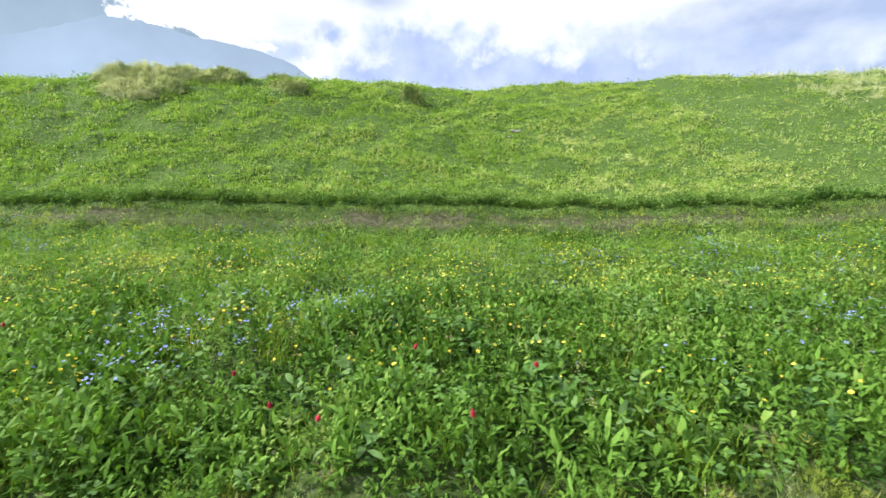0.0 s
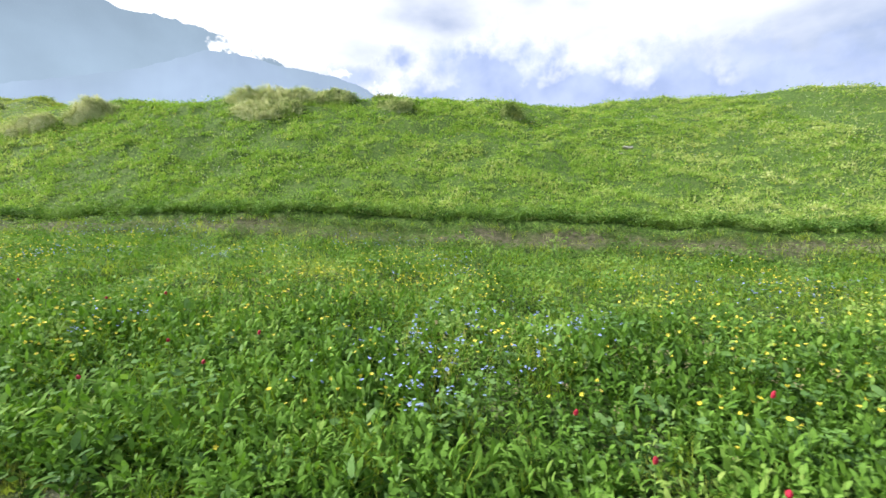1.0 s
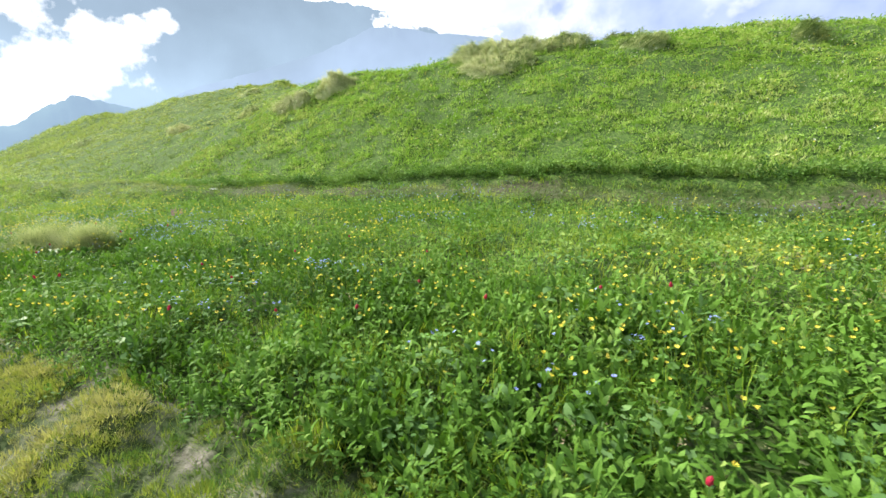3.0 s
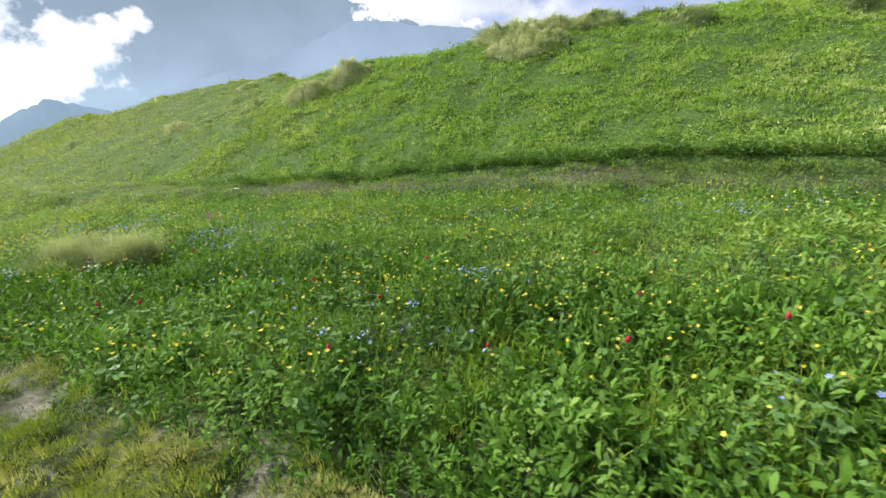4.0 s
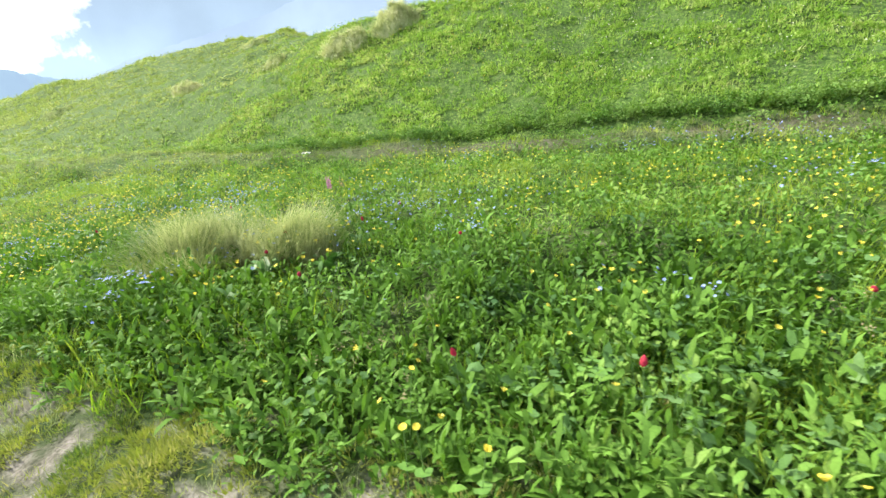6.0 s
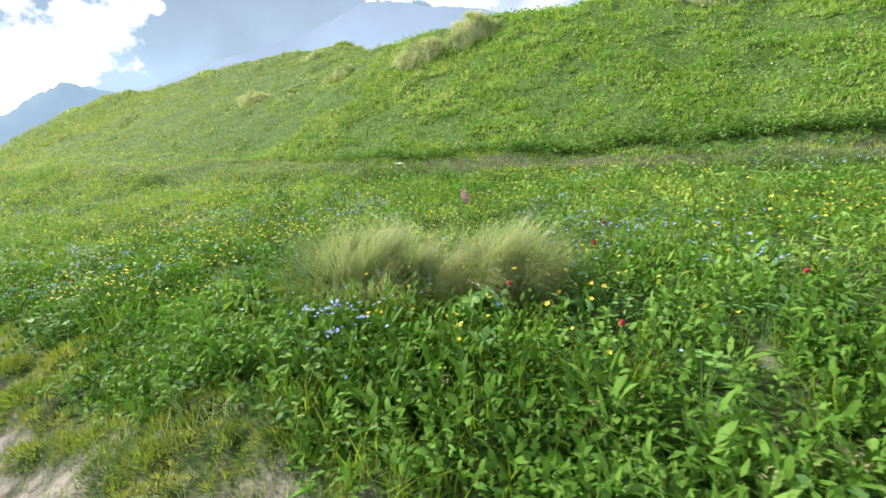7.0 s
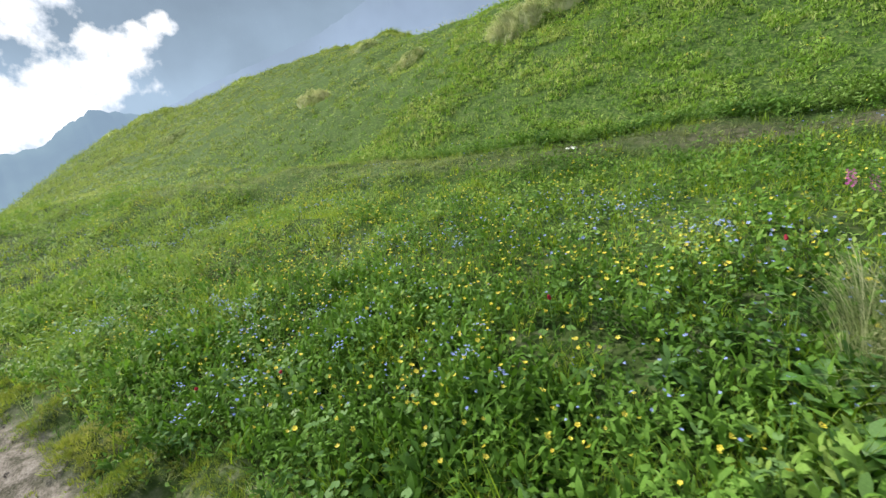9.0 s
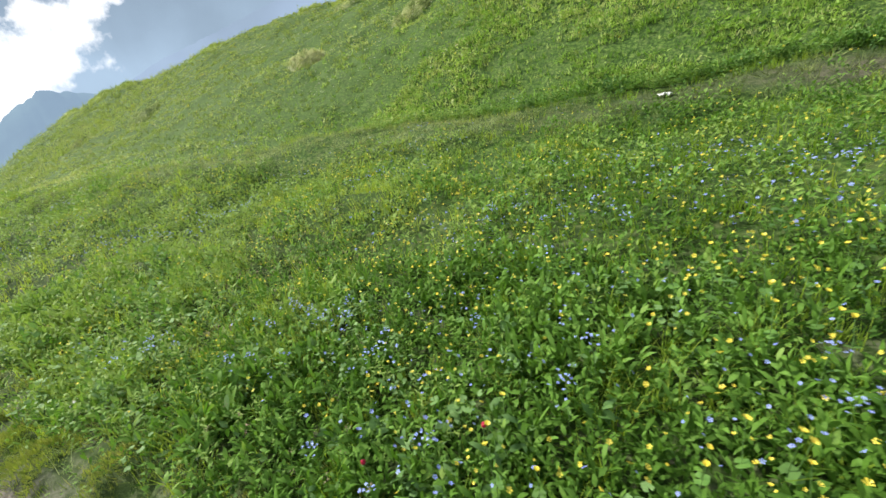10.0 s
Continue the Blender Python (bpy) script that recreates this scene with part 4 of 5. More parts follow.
shapes = [grass_tuft(14, 0.16, 0.003, 3, 0.03, (0.7, 1.5), (0.4, 1.8)) for _ in range(8)]
x, y = places(900, -20, 3.5, 1.1, 1.85, lambda x, y: (1 - step(0.3, 0.6, bare(x, y))) * (1 - 0.8 * off_trails(x, y)) * step(0.4, 0.7, wave(x, y, 0.5, 46)))
scattered("dry_wisps", DRY, shapes, x, y, U(0.5, 1.1, len(x)), tones(x, y, 0.4, 0.5, 0.5, 47), "fine dry grass wisps beside the trail", "grass", 0.3)

# ---- the slope below the lower trail ----
shapes = [grass_tuft(9, 0.2, 0.012, 1, 0.08) for _ in range(8)] + [sprig(0.14, 6, 0.07, 0.03, 0.08) for _ in range(6)]
x, y = places(7000, -22, 6, -5.5, -0.65, lambda x, y: (0.4 + 0.6 * step(0.3, 0.6, wave(x, y, 0.9, 68))) * step(-5.5, -3, y) ** 0.5 * (1 - step(0.3, 0.7, bare(x, y))))
scattered("downhill_grass", GRASS, shapes, x, y, U(0.6, 1.3, len(x)), tones(x, y, 0.5), "grass and herbs falling away below the trail", "grass", 0.25)

# ---- loose crumbs of earth on the lower trail ----
def crumb():
    v = np.array([(1, 0, 0), (0, 1, 0), (-1, 0, 0), (0, -1, 0), (0, 0, 1), (0, 0, -1.0)]) * U(0.5, 1.1, (6, 1))
    return v, np.array([(0, 1, 4), (1, 2, 4), (2, 3, 4), (3, 0, 4), (1, 0, 5), (2, 1, 5), (3, 2, 5), (0, 3, 5)]), np.zeros(6)


EARTH = plain_material("crumbly earth", (0.10, 0.085, 0.068), (0.27, 0.245, 0.215), 0.95, 30, 0.6)
x, y = places(9000, -20, 2, -0.3, 1.4, lambda x, y: step(0.35, 0.8, bare(x, y)) * (0.15 + 0.85 * step(0.4, 0.65, wave(x, y, 0.3, 37))))
scattered("earth_crumbs", EARTH, [crumb() for _ in range(8)], x, y, 0.003 + 0.011 * rng.random(len(x)) ** 3, x * 0, "loose crumbs of dry earth on the trail", "soil", 0.3, land(x, y) + 0.001)


# ---- tussocks of hair grass ----
def hair(x, y, z, length, width, head, lean, segs, lift=(0.75, 1.45), droop=(0.8, 2.0), swirl=0.9):
    """Long thin blades at many places, most of them combed to one side."""
    n = len(x)
    L, w = length * U(0.55, 1.15, n), width * U(0.7, 1.2, n)
    az = head + swirl * 2.6 * (wave(x, y, 0.16 * length / 0.5, 64) - 0.5) + rng.normal(0, 0.22, n)
    a0 = lift[0] + (lift[1] - lift[0]) * np.clip(wave(x, y, 0.12 * length / 0.5, 65) + rng.normal(0, 0.18, n), 0, 1)
    dr = droop[0] + (droop[1] - droop[0]) * np.clip(wave(x, y, 0.2 * length / 0.5, 66) + rng.normal(0, 0.2, n), 0, 1)
    V, T = np.zeros((n, 2 * segs + 1, 3)), []
    px, py, pz = x.copy(), y.copy(), z.copy()
    side = np.stack([-np.sin(az), np.cos(az)], 1)
    for k in range(segs + 1):
        f = k / segs
        if k < segs:
            ww = w * (1 - 0.7 * f) / 2
            V[:, 2 * k] = np.stack([px - side[:, 0] * ww, py - side[:, 1] * ww, pz], 1)
            V[:, 2 * k + 1] = np.stack([px + side[:, 0] * ww, py + side[:, 1] * ww, pz], 1)
        else:
            V[:, 2 * segs] = np.stack([px, py, pz], 1)
        ang = a0 - dr * f**1.2
        px = px + np.cos(ang) * np.cos(az) * L / segs + lean[0] * L / segs * f
        py = py + np.cos(ang) * np.sin(az) * L / segs + lean[1] * L / segs * f
        pz = pz + np.sin(ang) * L / segs
    for k in range(segs - 1):
        a = 2 * k
        T += [(a, a + 1, a + 3), (a, a + 3, a + 2)]
    T.append((2 * segs - 2, 2 * segs - 1, 2 * segs))
    T = (np.array(T)[None] + (np.arange(n) * (2 * segs + 1))[:, None, None]).reshape(-1, 3)
    return V.reshape(-1, 3), T


def tussock(name, cx, cy, rx, ry, hump, count, length, width, tone, label, mat=None, lean=(0.25, -0.1), segs=4, turn=0.0, hang=0.0, lift=(0.2, 0.95), droop=(0.8, 2.0), comb=0.75):
    """A mound of hair grass: a rounded sod, and the hair over it as a part."""
    base = Vector((cx, cy, float(land(np.array([cx]), np.array([cy]))[0])))
    root = new(name)
    root.location = base
    tagged(root, label, "grass tussock", "tussocks of hair grass")
    # sod
    a, r = np.linspace(0, 2 * np.pi, 25)[:-1], np.linspace(0, 1, 7)
    A, Rr = np.meshgrid(a, r, indexing="ij")
    ca, sa = math.cos(turn), math.sin(turn)

    def plan(u, v):
        return cx + rx * u * ca - ry * v * sa, cy + rx * u * sa + ry * v * ca

    def height(u, v):
        q = np.clip(1 - u * u - v * v, 0, 1)
        px, py = plan(u, v)
        return land(px, py) + hump * q**0.6 * (0.45 + 1.1 * wave(px, py, 0.3 * max(rx, 0.4), 61)) - 0.03

    u, v = Rr * np.cos(A), Rr * np.sin(A)
    px, py = plan(u, v)
    pts = np.stack([px.ravel(), py.ravel(), height(u, v).ravel()], 1) - base
    i = np.arange(24 * 7).reshape(24, 7)
    j = np.roll(i, -1, 0)
    tris = np.concatenate([np.stack([i[:, :-1].ravel(), i[:, 1:].ravel(), j[:, 1:].ravel()], 1), np.stack([i[:, :-1].ravel(), j[:, 1:].ravel(), j[:, :-1].ravel()], 1)])
    sod = new("sod", raw_mesh("sod", pts, tris, mat or DRY, [("tint", np.full(len(pts), tone - 0.15))]))
    sod.parent = root
    # hair
    q, ang = np.sqrt(rng.random(count)) * 0.98, U(0, 2 * np.pi, count)
    u, v = q * np.cos(ang), q * np.sin(ang)
    px, py = plan(u, v)
    V, T = hair(px, py, height(u, v), length, width, np.where(rng.random(count) < comb, math.atan2(lean[1], lean[0]), np.arctan2(v, u) + turn), lean, segs, lift, (droop[0], droop[1] + hang))
    tint = tone + 0.9 * (wave(px, py, 0.12 * length / 0.45, 62) - 0.5) + rng.normal(0, 0.2, count)
    part_ob = new("hair", raw_mesh("hair", V - np.array(base), T, mat or DRY, [("tint", np.repeat(tint, 2 * segs + 1))]))
    part_ob.parent = root
    return root


HAIR = leaf_material("hair grass", [(0.0, (0.10, 0.16, 0.045)), (0.5, (0.28, 0.33, 0.15)), (1.0, (0.48, 0.495, 0.30))], 0.55, 0.35, 5.0, (1.15, 1.25, 0.85))
tussock("hair_grass_tussock", FEATHER[0] - 0.46, FEATHER[1], 0.46, 0.28, 0.12, 4400, 0.46, 0.0040, 0.6, "big soft tussock of pale green hair grass in the flowering meadow", HAIR, (0.2, -0.1), 6, lift=(1.0, 1.57), droop=(0.2, 1.8), comb=0.55)
tussock("hair_grass_tussock", FEATHER[0] + 0.36, FEATHER[1] + 0.08, 0.44, 0.22, 0.10, 3600, 0.42, 0.0040, 0.58, "silvery green tussock of hair grass bent over by wind", HAIR, (0.3, -0.06), 6, lift=(0.95, 1.5), droop=(0.2, 1.7), comb=0.7)
tussock("hair_grass_tussock", FEATHER[0] - 0.3, FEATHER[1] - 0.28, 0.5, 0.16, 0.05, 1300, 0.40, 0.0042, 0.5, "pale grass hanging over the foot of the tussock", HAIR, (0.1, -0.14), 6, lift=(0.9, 1.57), droop=(0.6, 2.2), comb=0.2)
tussock("hair_grass_tussock", FEATHER[0] - 0.3, FEATHER[1] - 0.36, 0.6, 0.12, 0.02, 900, 0.34, 0.005, 0.25, "fresh green grass at the foot of the tussock", GRASS, (0.05, -0.1), 5, lift=(0.9, 1.57), droop=(0.4, 1.8), comb=0.2)
tussock("hair_grass_tussock", -9.55, 12.75, 0.69, 0.5, 0.31, 1500, 0.29, 0.014, 0.62, "yellowish tussock at the end of the crest clump", DRY, (-0.3, -0.3), 4, 0.05, 0.6)
tussock("hair_grass_tussock", -8.75, 13.0, 0.92, 0.6, 0.42, 2200, 0.30, 0.014, 0.75, "large tussock of pale grass on the crest of the hill", DRY, (-0.2, -0.3), 4, 0.05, 0.6)
tussock("hair_grass_tussock", -7.75, 13.3, 0.92, 0.6, 0.42, 2200, 0.30, 0.014, 0.62, "rounded straw-green tussock in the crest clump", DRY, (0.4, -0.25), 4, 0.05, 0.8)
tussock("hair_grass_tussock", -6.95, 13.4, 0.80, 0.5, 0.34, 1700, 0.29, 0.014, 0.5, "greenish tussock leaning over on the crest", DRY, (0.5, -0.2), 4, 0.05, 0.8)
tussock("hair_grass_tussock", -8.75, 12.0, 0.86, 0.45, 0.23, 1600, 0.30, 0.013, 0.75, "straw-grey tussock hanging below the crest clump", DRY, (0.1, -0.4), 4, 0.0, 0.8)
tussock("hair_grass_tussock", -7.95, 12.25, 0.57, 0.35, 0.18, 1000, 0.27, 0.013, 0.45, "grey-green tussock under the crest clump", DRY, (0.2, -0.4), 4, 0.0, 0.8)
tussock("hair_grass_tussock", -4.75, 13.2, 0.6, 0.45, 0.35, 1300, 0.30, 0.013, 0.5, "pale grass tussock on the hillside below the crest", DRY, (0.3, -0.2), 4, 0.0, 0.4)
tussock("hair_grass_tussock", -5.6, 14.6, 0.5, 0.3, 0.20, 900, 0.22, 0.014, 0.35, "greenish tussock standing on the skyline", HAIR, (0.2, 0.0), 4)
tussock("hair_grass_tussock", -1.0, 14.4, 0.45, 0.35, 0.33, 1000, 0.26, 0.013, 0.3, "dark greenish tussock near the crest", HAIR, (0.35, -0.1), 4)
tussock("hair_grass_tussock", -14.35, 11.75, 0.75, 0.42, 0.49, 1700, 0.30, 0.014, 0.75, "dry straw-coloured tussock on the hillside", DRY, (0.1, -0.3), 4, 0.5, 0.4)
tussock("hair_grass_tussock", -15.55, 10.95, 0.7, 0.4, 0.35, 1500, 0.30, 0.014, 0.8, "bleached tussock beside its larger neighbour", DRY, (-0.1, -0.3), 4, 0.4, 0.4)
tussock("hair_grass_tussock", -19.5, 12.05, 0.63, 0.35, 0.22, 1000, 0.21, 0.018, 0.55, "small grey-green tussock on the slope", DRY, (0.4, -0.2), 4)
tussock("hair_grass_tussock", -22.65, 11.0, 0.69, 0.4, 0.26, 1100, 0.23, 0.018, 0.8, "rounded straw-coloured tussock on the slope", DRY, (0.35, -0.15), 4)
tussock("hair_grass_tussock", -32.2, 11.2, 1.03, 0.45, 0.22, 900, 0.21, 0.025, 0.45, "low green tussock far along the slope", DRY, (0.5, -0.1), 4, 0.1)
tussock("hair_grass_tussock", -36.8, 10.7, 0.92, 0.45, 0.21, 700, 0.21, 0.029, 0.45, "low dull tussock far along the slope", HAIR, (0.5, -0.1), 4)
tussock("hair_grass_tussock", -24.0, 15.6, 0.80, 0.45, 0.20, 800, 0.19, 0.023, 0.6, "grey-green tussock under the skyline", DRY, (0.4, -0.1), 4)
for cx, cy, rx, hump in ((-26.5, 19.0, 1.1, 0.45), (-24.0, 18.2, 1.0, 0.4), (-29.0, 19.3, 0.9, 0.35), (-37.0, 18.4, 1.6, 0.5), (-45.5, 18.0, 1.3, 0.5), (-48.5, 17.6, 1.5, 0.55), (-51.5, 16.6, 1.4, 0.5)):
    tussock("hair_grass_tussock", cx, cy, rx, 0.6, hump * 0.35, 500, 0.28, 0.03, 0.6, "grassy hummock on the far skyline", SPUR_HAZED, (0.4, -0.1), 4)
shapes = [grass_tuft(16, 0.42, 0.012, 3, 0.1, (0.6, 1.4), (0.8, 2.0)) for _ in range(6)]
x, y = places(420, 12, 18, 12.3, 17.5, lambda x, y: step(0.3, 0.6, wave(x, y, 1.5, 63)))
scattered("bleached_grass", DRY, shapes, x, y, U(0.6, 1.1, len(x)), tones(x, y, 0.6, 0.4), "bleached long grass on the shoulder of the hill", "grass", 0.3)


# ---- flowers as things ----
def part(name, bm, mat, parent, label=""):
    me = bpy.data.meshes.new(name)
    bm.to_mesh(me)
    bm.free()
    for p in me.polygons:
        p.use_smooth = True
    me.materials.append(mat)
    ob = new(name, me)
    ob.parent = parent
    return tagged(ob, label)


def from_arrays(v, t):
    bm = bmesh.new()
    vs = [bm.verts.new(p) for p in v]
    for f in t:
        bm.faces.new([vs[k] for k in f])
    return bm


def tube(points, radius, sides=5):
    """A thin round stem along a few points."""
    bm = bmesh.new()
    rings = []
    for k, p in enumerate(points):
        p = Vector(p)
        rings.append([bm.verts.new(p + Vector((math.cos(a), math.sin(a), 0)) * radius * (1 - 0.35 * k / len(points))) for a in (2 * math.pi * j / sides for j in range(sides))])
    for a, b in zip(rings, rings[1:]):
        for j in range(sides):
            bm.faces.new((a[j], a[(j + 1) % sides], b[(j + 1) % sides], b[j]))
    return bm


def placed(bm, m):
    bmesh.ops.transform(bm, matrix=m, verts=bm.verts)
    return bm


def petal_mesh(r, w, cup):
    v = [(0, 0, 0), (0.45 * r, -0.42 * w, 0.35 * cup), (0.85 * r, -0.5 * w, 0.8 * cup), (r, -0.12 * w, cup), (0.93 * r, 0, 0.92 * cup), (r, 0.12 * w, cup), (0.85 * r, 0.5 * w, 0.8 * cup), (0.45 * r, 0.42 * w, 0.35 * cup)]
    return from_arrays(np.array(v), [(0, 1, 4), (1, 2, 4), (2, 3, 4), (0, 4, 7), (7, 4, 6), (6, 4, 5)])


def dome(r, h):
    bm = bmesh.new()
    bmesh.ops.create_icosphere(bm, subdivisions=1, radius=1)
    bmesh.ops.scale(bm, vec=(r, r, h), verts=bm.verts)
    return bm


def stem_points(height, lean):
    return [(lean * f * f, 0.3 * lean * f, height * f) for f in (0, 0.35, 0.7, 1.0)]


def yellow_flower(height, lean, r, cup):
    root = new("yellow_flower")
    part("stem", tube(stem_points(height, lean), 0.0018), STEM, root)
    top = Matrix.Translation((lean, 0.3 * lean, height)) @ Matrix.Rotation(0.35, 4, "Y")
    for k in range(5):
        part("petal", placed(petal_mesh(r, r * 1.05, cup), top @ Matrix.Rotation(k * 1.2566, 4, "Z")), YELLOW, root)
    part("flower_centre", placed(dome(0.3 * r, 0.22 * r), top @ Matrix.Translation((0, 0, 0.1 * r))), AMBER, root, "deep yellow centre")
    v, t = palm_leaf(0.028, 4, 0.1)
    part("leaf", placed(from_arrays(v, t), Matrix.Translation((lean * 0.2, 0, height * 0.5)) @ Matrix.Rotation(-0.3, 4, "Y")), CLOVER, root)
    return tagged(root, "bright yellow five-petalled flower on a thin green stem", "flower", "yellow flowers of the meadow")


def blue_flower(height, lean, n, r):
    root = new("blue_flower")
    part("stem", tube(stem_points(height, lean), 0.0016), STEM, root)
    for k in range(n):
        a, f = k * 2.4, 0.004 + 0.008 * math.sqrt(k)
        v, t, _ = bloom(r, 5, 0.12)
        m = Matrix.Translation((lean + f * math.cos(a) * 1.3, 0.3 * lean + f * math.sin(a) * 1.3, height + 0.012 - 0.004 * k + U(-0.008, 0.008))) @ Euler((U(-0.5, 0.5), U(-0.5, 0.5), a)).to_matrix().to_4x4()
        part("blossom", placed(from_arrays(v, t), m), BLUE, root)
    for k in range(2):
        v, t = blade(0.06, 0.016, 0.7, 0.9, 3, 0.2, "lance")
        part("leaf", placed(from_arrays(v, t), Matrix.Translation((lean * 0.1, 0, height * (0.3 + 0.25 * k))) @ Matrix.Rotation(k * 2.6, 4, "Z")), CLOVER, root)
    return tagged(root, "spray of small sky-blue blossoms on a green stem", "flower", "blue flowers of the meadow")


def red_flower(height, lean, r, h):
    root = new("red_flower")
    part("stem", tube(stem_points(height, lean), 0.002), STEM, root)
    bm = bmesh.new()
    bmesh.ops.create_icosphere(bm, subdivisions=3, radius=1)
    for v in bm.verts:
        ripple = 1 + 0.3 * math.sin(7 * math.atan2(v.co.y, v.co.x) + 7 * v.co.z) * (1 - v.co.z * v.co.z)
        v.co = Vector((v.co.x * r * ripple * (1 - 0.2 * v.co.z), v.co.y * r * ripple * (1 - 0.2 * v.co.z), v.co.z * h))
    part("flower_head", placed(bm, Matrix.Translation((lean, 0.3 * lean, height + 0.7 * h)) @ Matrix.Rotation(0.25, 4, "Y")), RED, root)
    v, t, _ = bloom(r * 1.5, 5, -0.2)
    part("calyx", placed(from_arrays(v, t), Matrix.Translation((lean, 0.3 * lean, height))), STEM, root)
    v, t = blade(0.07, 0.018, 0.8, 0.9, 3, 0.2, "lance")
    part("leaf", placed(from_arrays(v, t), Matrix.Translation((lean * 0.1, 0, height * 0.45))), CLOVER, root)
    return tagged(root, "crimson flower head on a green stem above the herbs", "flower", "crimson flowers of the meadow")


def purple_flower(height, n):
    root = new("purple_flower")
    part("stem", tube(stem_points(height, 0.01), 0.0025), STEM, root)
    for k in range(n):
        f = k / n
        v, t, _ = bloom(0.013 * (1 - 0.4 * f), 5, 0.3)
        a = k * 2.4
        m = Matrix.Translation((0.01 + 0.018 * math.cos(a), 0.018 * math.sin(a), height * (0.62 + 0.4 * f))) @ Euler((0.9 * math.sin(a), 0.9 * math.cos(a), a)).to_matrix().to_4x4()
        part("blossom", placed(from_arrays(v, t), m), PINK, root)
    return tagged(root, "purple flower spike rising over the meadow", "flower", "purple flowers of the meadow")


def plant_out(kinds, spots, low, high, swing=0.15):
    """Sets copies of the kinds at the spots and takes the patterns themselves away."""
    for x, y in spots:
        z = float(land(np.array([x]), np.array([y]))[0]) + U(low, high)
        copy_thing(kinds[rng.integers(0, len(kinds))], pose(x, y, z - 0.005, U(-8, 8), U(-8, 8), U(0, 360)))
    for k in kinds:
        for o in (*k.children_recursive, k):
            bpy.data.objects.remove(o)


def round_about(spots, per, spread_by, x_ok=(-20, 6)):
    out = []
    for x, y in spots:
        for _ in range(max(1, int(per + rng.normal(0, per * 0.35)))):
            out.append((x + rng.normal(0, spread_by), max(1.3, y + rng.normal(0, spread_by * 0.7))))
    return out


RED_AT = ((0.42, 1.70), (0.10, 1.37), (-0.17, 1.94), (-0.49, 1.33), (-0.73, 1.53), (-0.98, 1.77), (-2.66, 1.90), (-2.73, 2.44), (-3.08, 2.15), (-3.28, 1.81), (-3.73, 1.59), (-3.86, 2.92), (-4.19, 2.74),
          (-4.77, 2.50), (-5.33, 2.64), (-5.38, 2.08), (-5.59, 3.27), (-5.90, 2.01), (-6.54, 1.72), (-6.56, 2.18), (-6.58, 2.80), (-6.58, 3.43), (-7.25, 2.39), (-7.96, 1.66), (-8.51, 1.73), (-8.87, 2.59),
          (-9.47, 2.06), (-9.64, 2.84), (-9.71, 3.39), (-10.00, 2.25), (-10.10, 2.60), (-11.60, 3.34), (-12.57, 2.69), (-13.92, 2.00), (-14.26, 1.80))
BLUE_AT = ((4.0, 3.98), (3.36, 5.03), (2.94, 3.79), (2.53, 2.67), (-0.58, 3.07), (-0.73, 2.59), (-1.43, 2.38), (-1.48, 2.01), (-4.01, 2.61), (-4.09, 5.03), (-4.66, 4.62), (-5.19, 5.04), (-6.21, 2.75), (-6.56, 2.27),
           (-6.65, 1.90), (-7.82, 2.46), (-8.92, 2.96), (-9.24, 3.68), (-9.59, 3.33), (-10.19, 4.14), (-10.23, 3.77), (-10.65, 1.82), (-10.58, 1.98), (-11.65, 3.4), (-12.44, 4.19), (-12.95, 2.26), (-13.73, 3.63), (-13.76, 2.37),
           (-13.92, 3.18), (-14.09, 1.79), (-14.44, 3.66), (-14.60, 2.42), (-14.96, 2.53), (-15.21, 2.13), (-15.39, 2.56), (-16.33, 2.11), (-18.03, 4.21), (-18.36, 4.05))
BROAD_AT = ((-11.48, 2.42), (-11.62, 2.38), (-11.6, 2.12), (-10.2, 2.3), (-10.05, 2.32), (-9.65, 2.45), (0.6, 1.9), (0.42, 1.92))
YELLOW_AT = ((3.13, 3.50), (1.57, 4.42), (1.52, 1.63), (0.70, 2.21), (0.40, 3.53), (0.34, 2.78), (0.02, 2.52), (-0.16, 1.89), (-1.23, 2.35), (-1.42, 3.54), (-1.97, 1.78), (-2.20, 2.41), (-2.55, 3.72), (-3.11, 2.70),
             (-3.91, 2.33), (-4.03, 2.65), (-4.32, 2.25), (-5.15, 2.69), (-5.52, 2.25), (-5.99, 2.45), (-6.21, 2.84), (-6.31, 3.31), (-6.47, 1.64), (-6.76, 2.40), (-6.93, 1.60), (-7.08, 2.28), (-7.46, 1.38), (-8.51, 1.43),
             (-9.49, 2.60), (-10.08, 2.00), (-10.35, 2.73), (-10.41, 4.29), (-12.03, 2.97), (-12.34, 3.31), (-12.68, 3.17), (-12.77, 2.01), (-12.90, 2.52), (-13.07, 2.92), (-13.10, 3.96), (-13.17, 2.12), (-13.60, 3.01),
             (-13.86, 2.08), (-14.37, 2.76))
plant_out([red_flower(U(0.22, 0.29), U(-0.02, 0.03), U(0.007, 0.009), U(0.012, 0.018)) for _ in range(4)], RED_AT, 0.0, 0.04)
plant_out([yellow_flower(U(0.21, 0.30), U(-0.03, 0.03), U(0.009, 0.0125), U(0.007, 0.013)) for _ in range(5)], round_about(YELLOW_AT, 5.0, 0.17), 0.0, 0.04)
plant_out([blue_flower(U(0.20, 0.28), U(-0.03, 0.03), int(U(9, 13.9)), 0.0068) for _ in range(4)], round_about(BLUE_AT, 3.4, 0.16), 0.0, 0.03)
plant_out([purple_flower(0.26, 16) for _ in range(2)], ((-11.04, 4.21), (-11.12, 4.30), (-10.95, 4.27)), 0.0, 0.02)


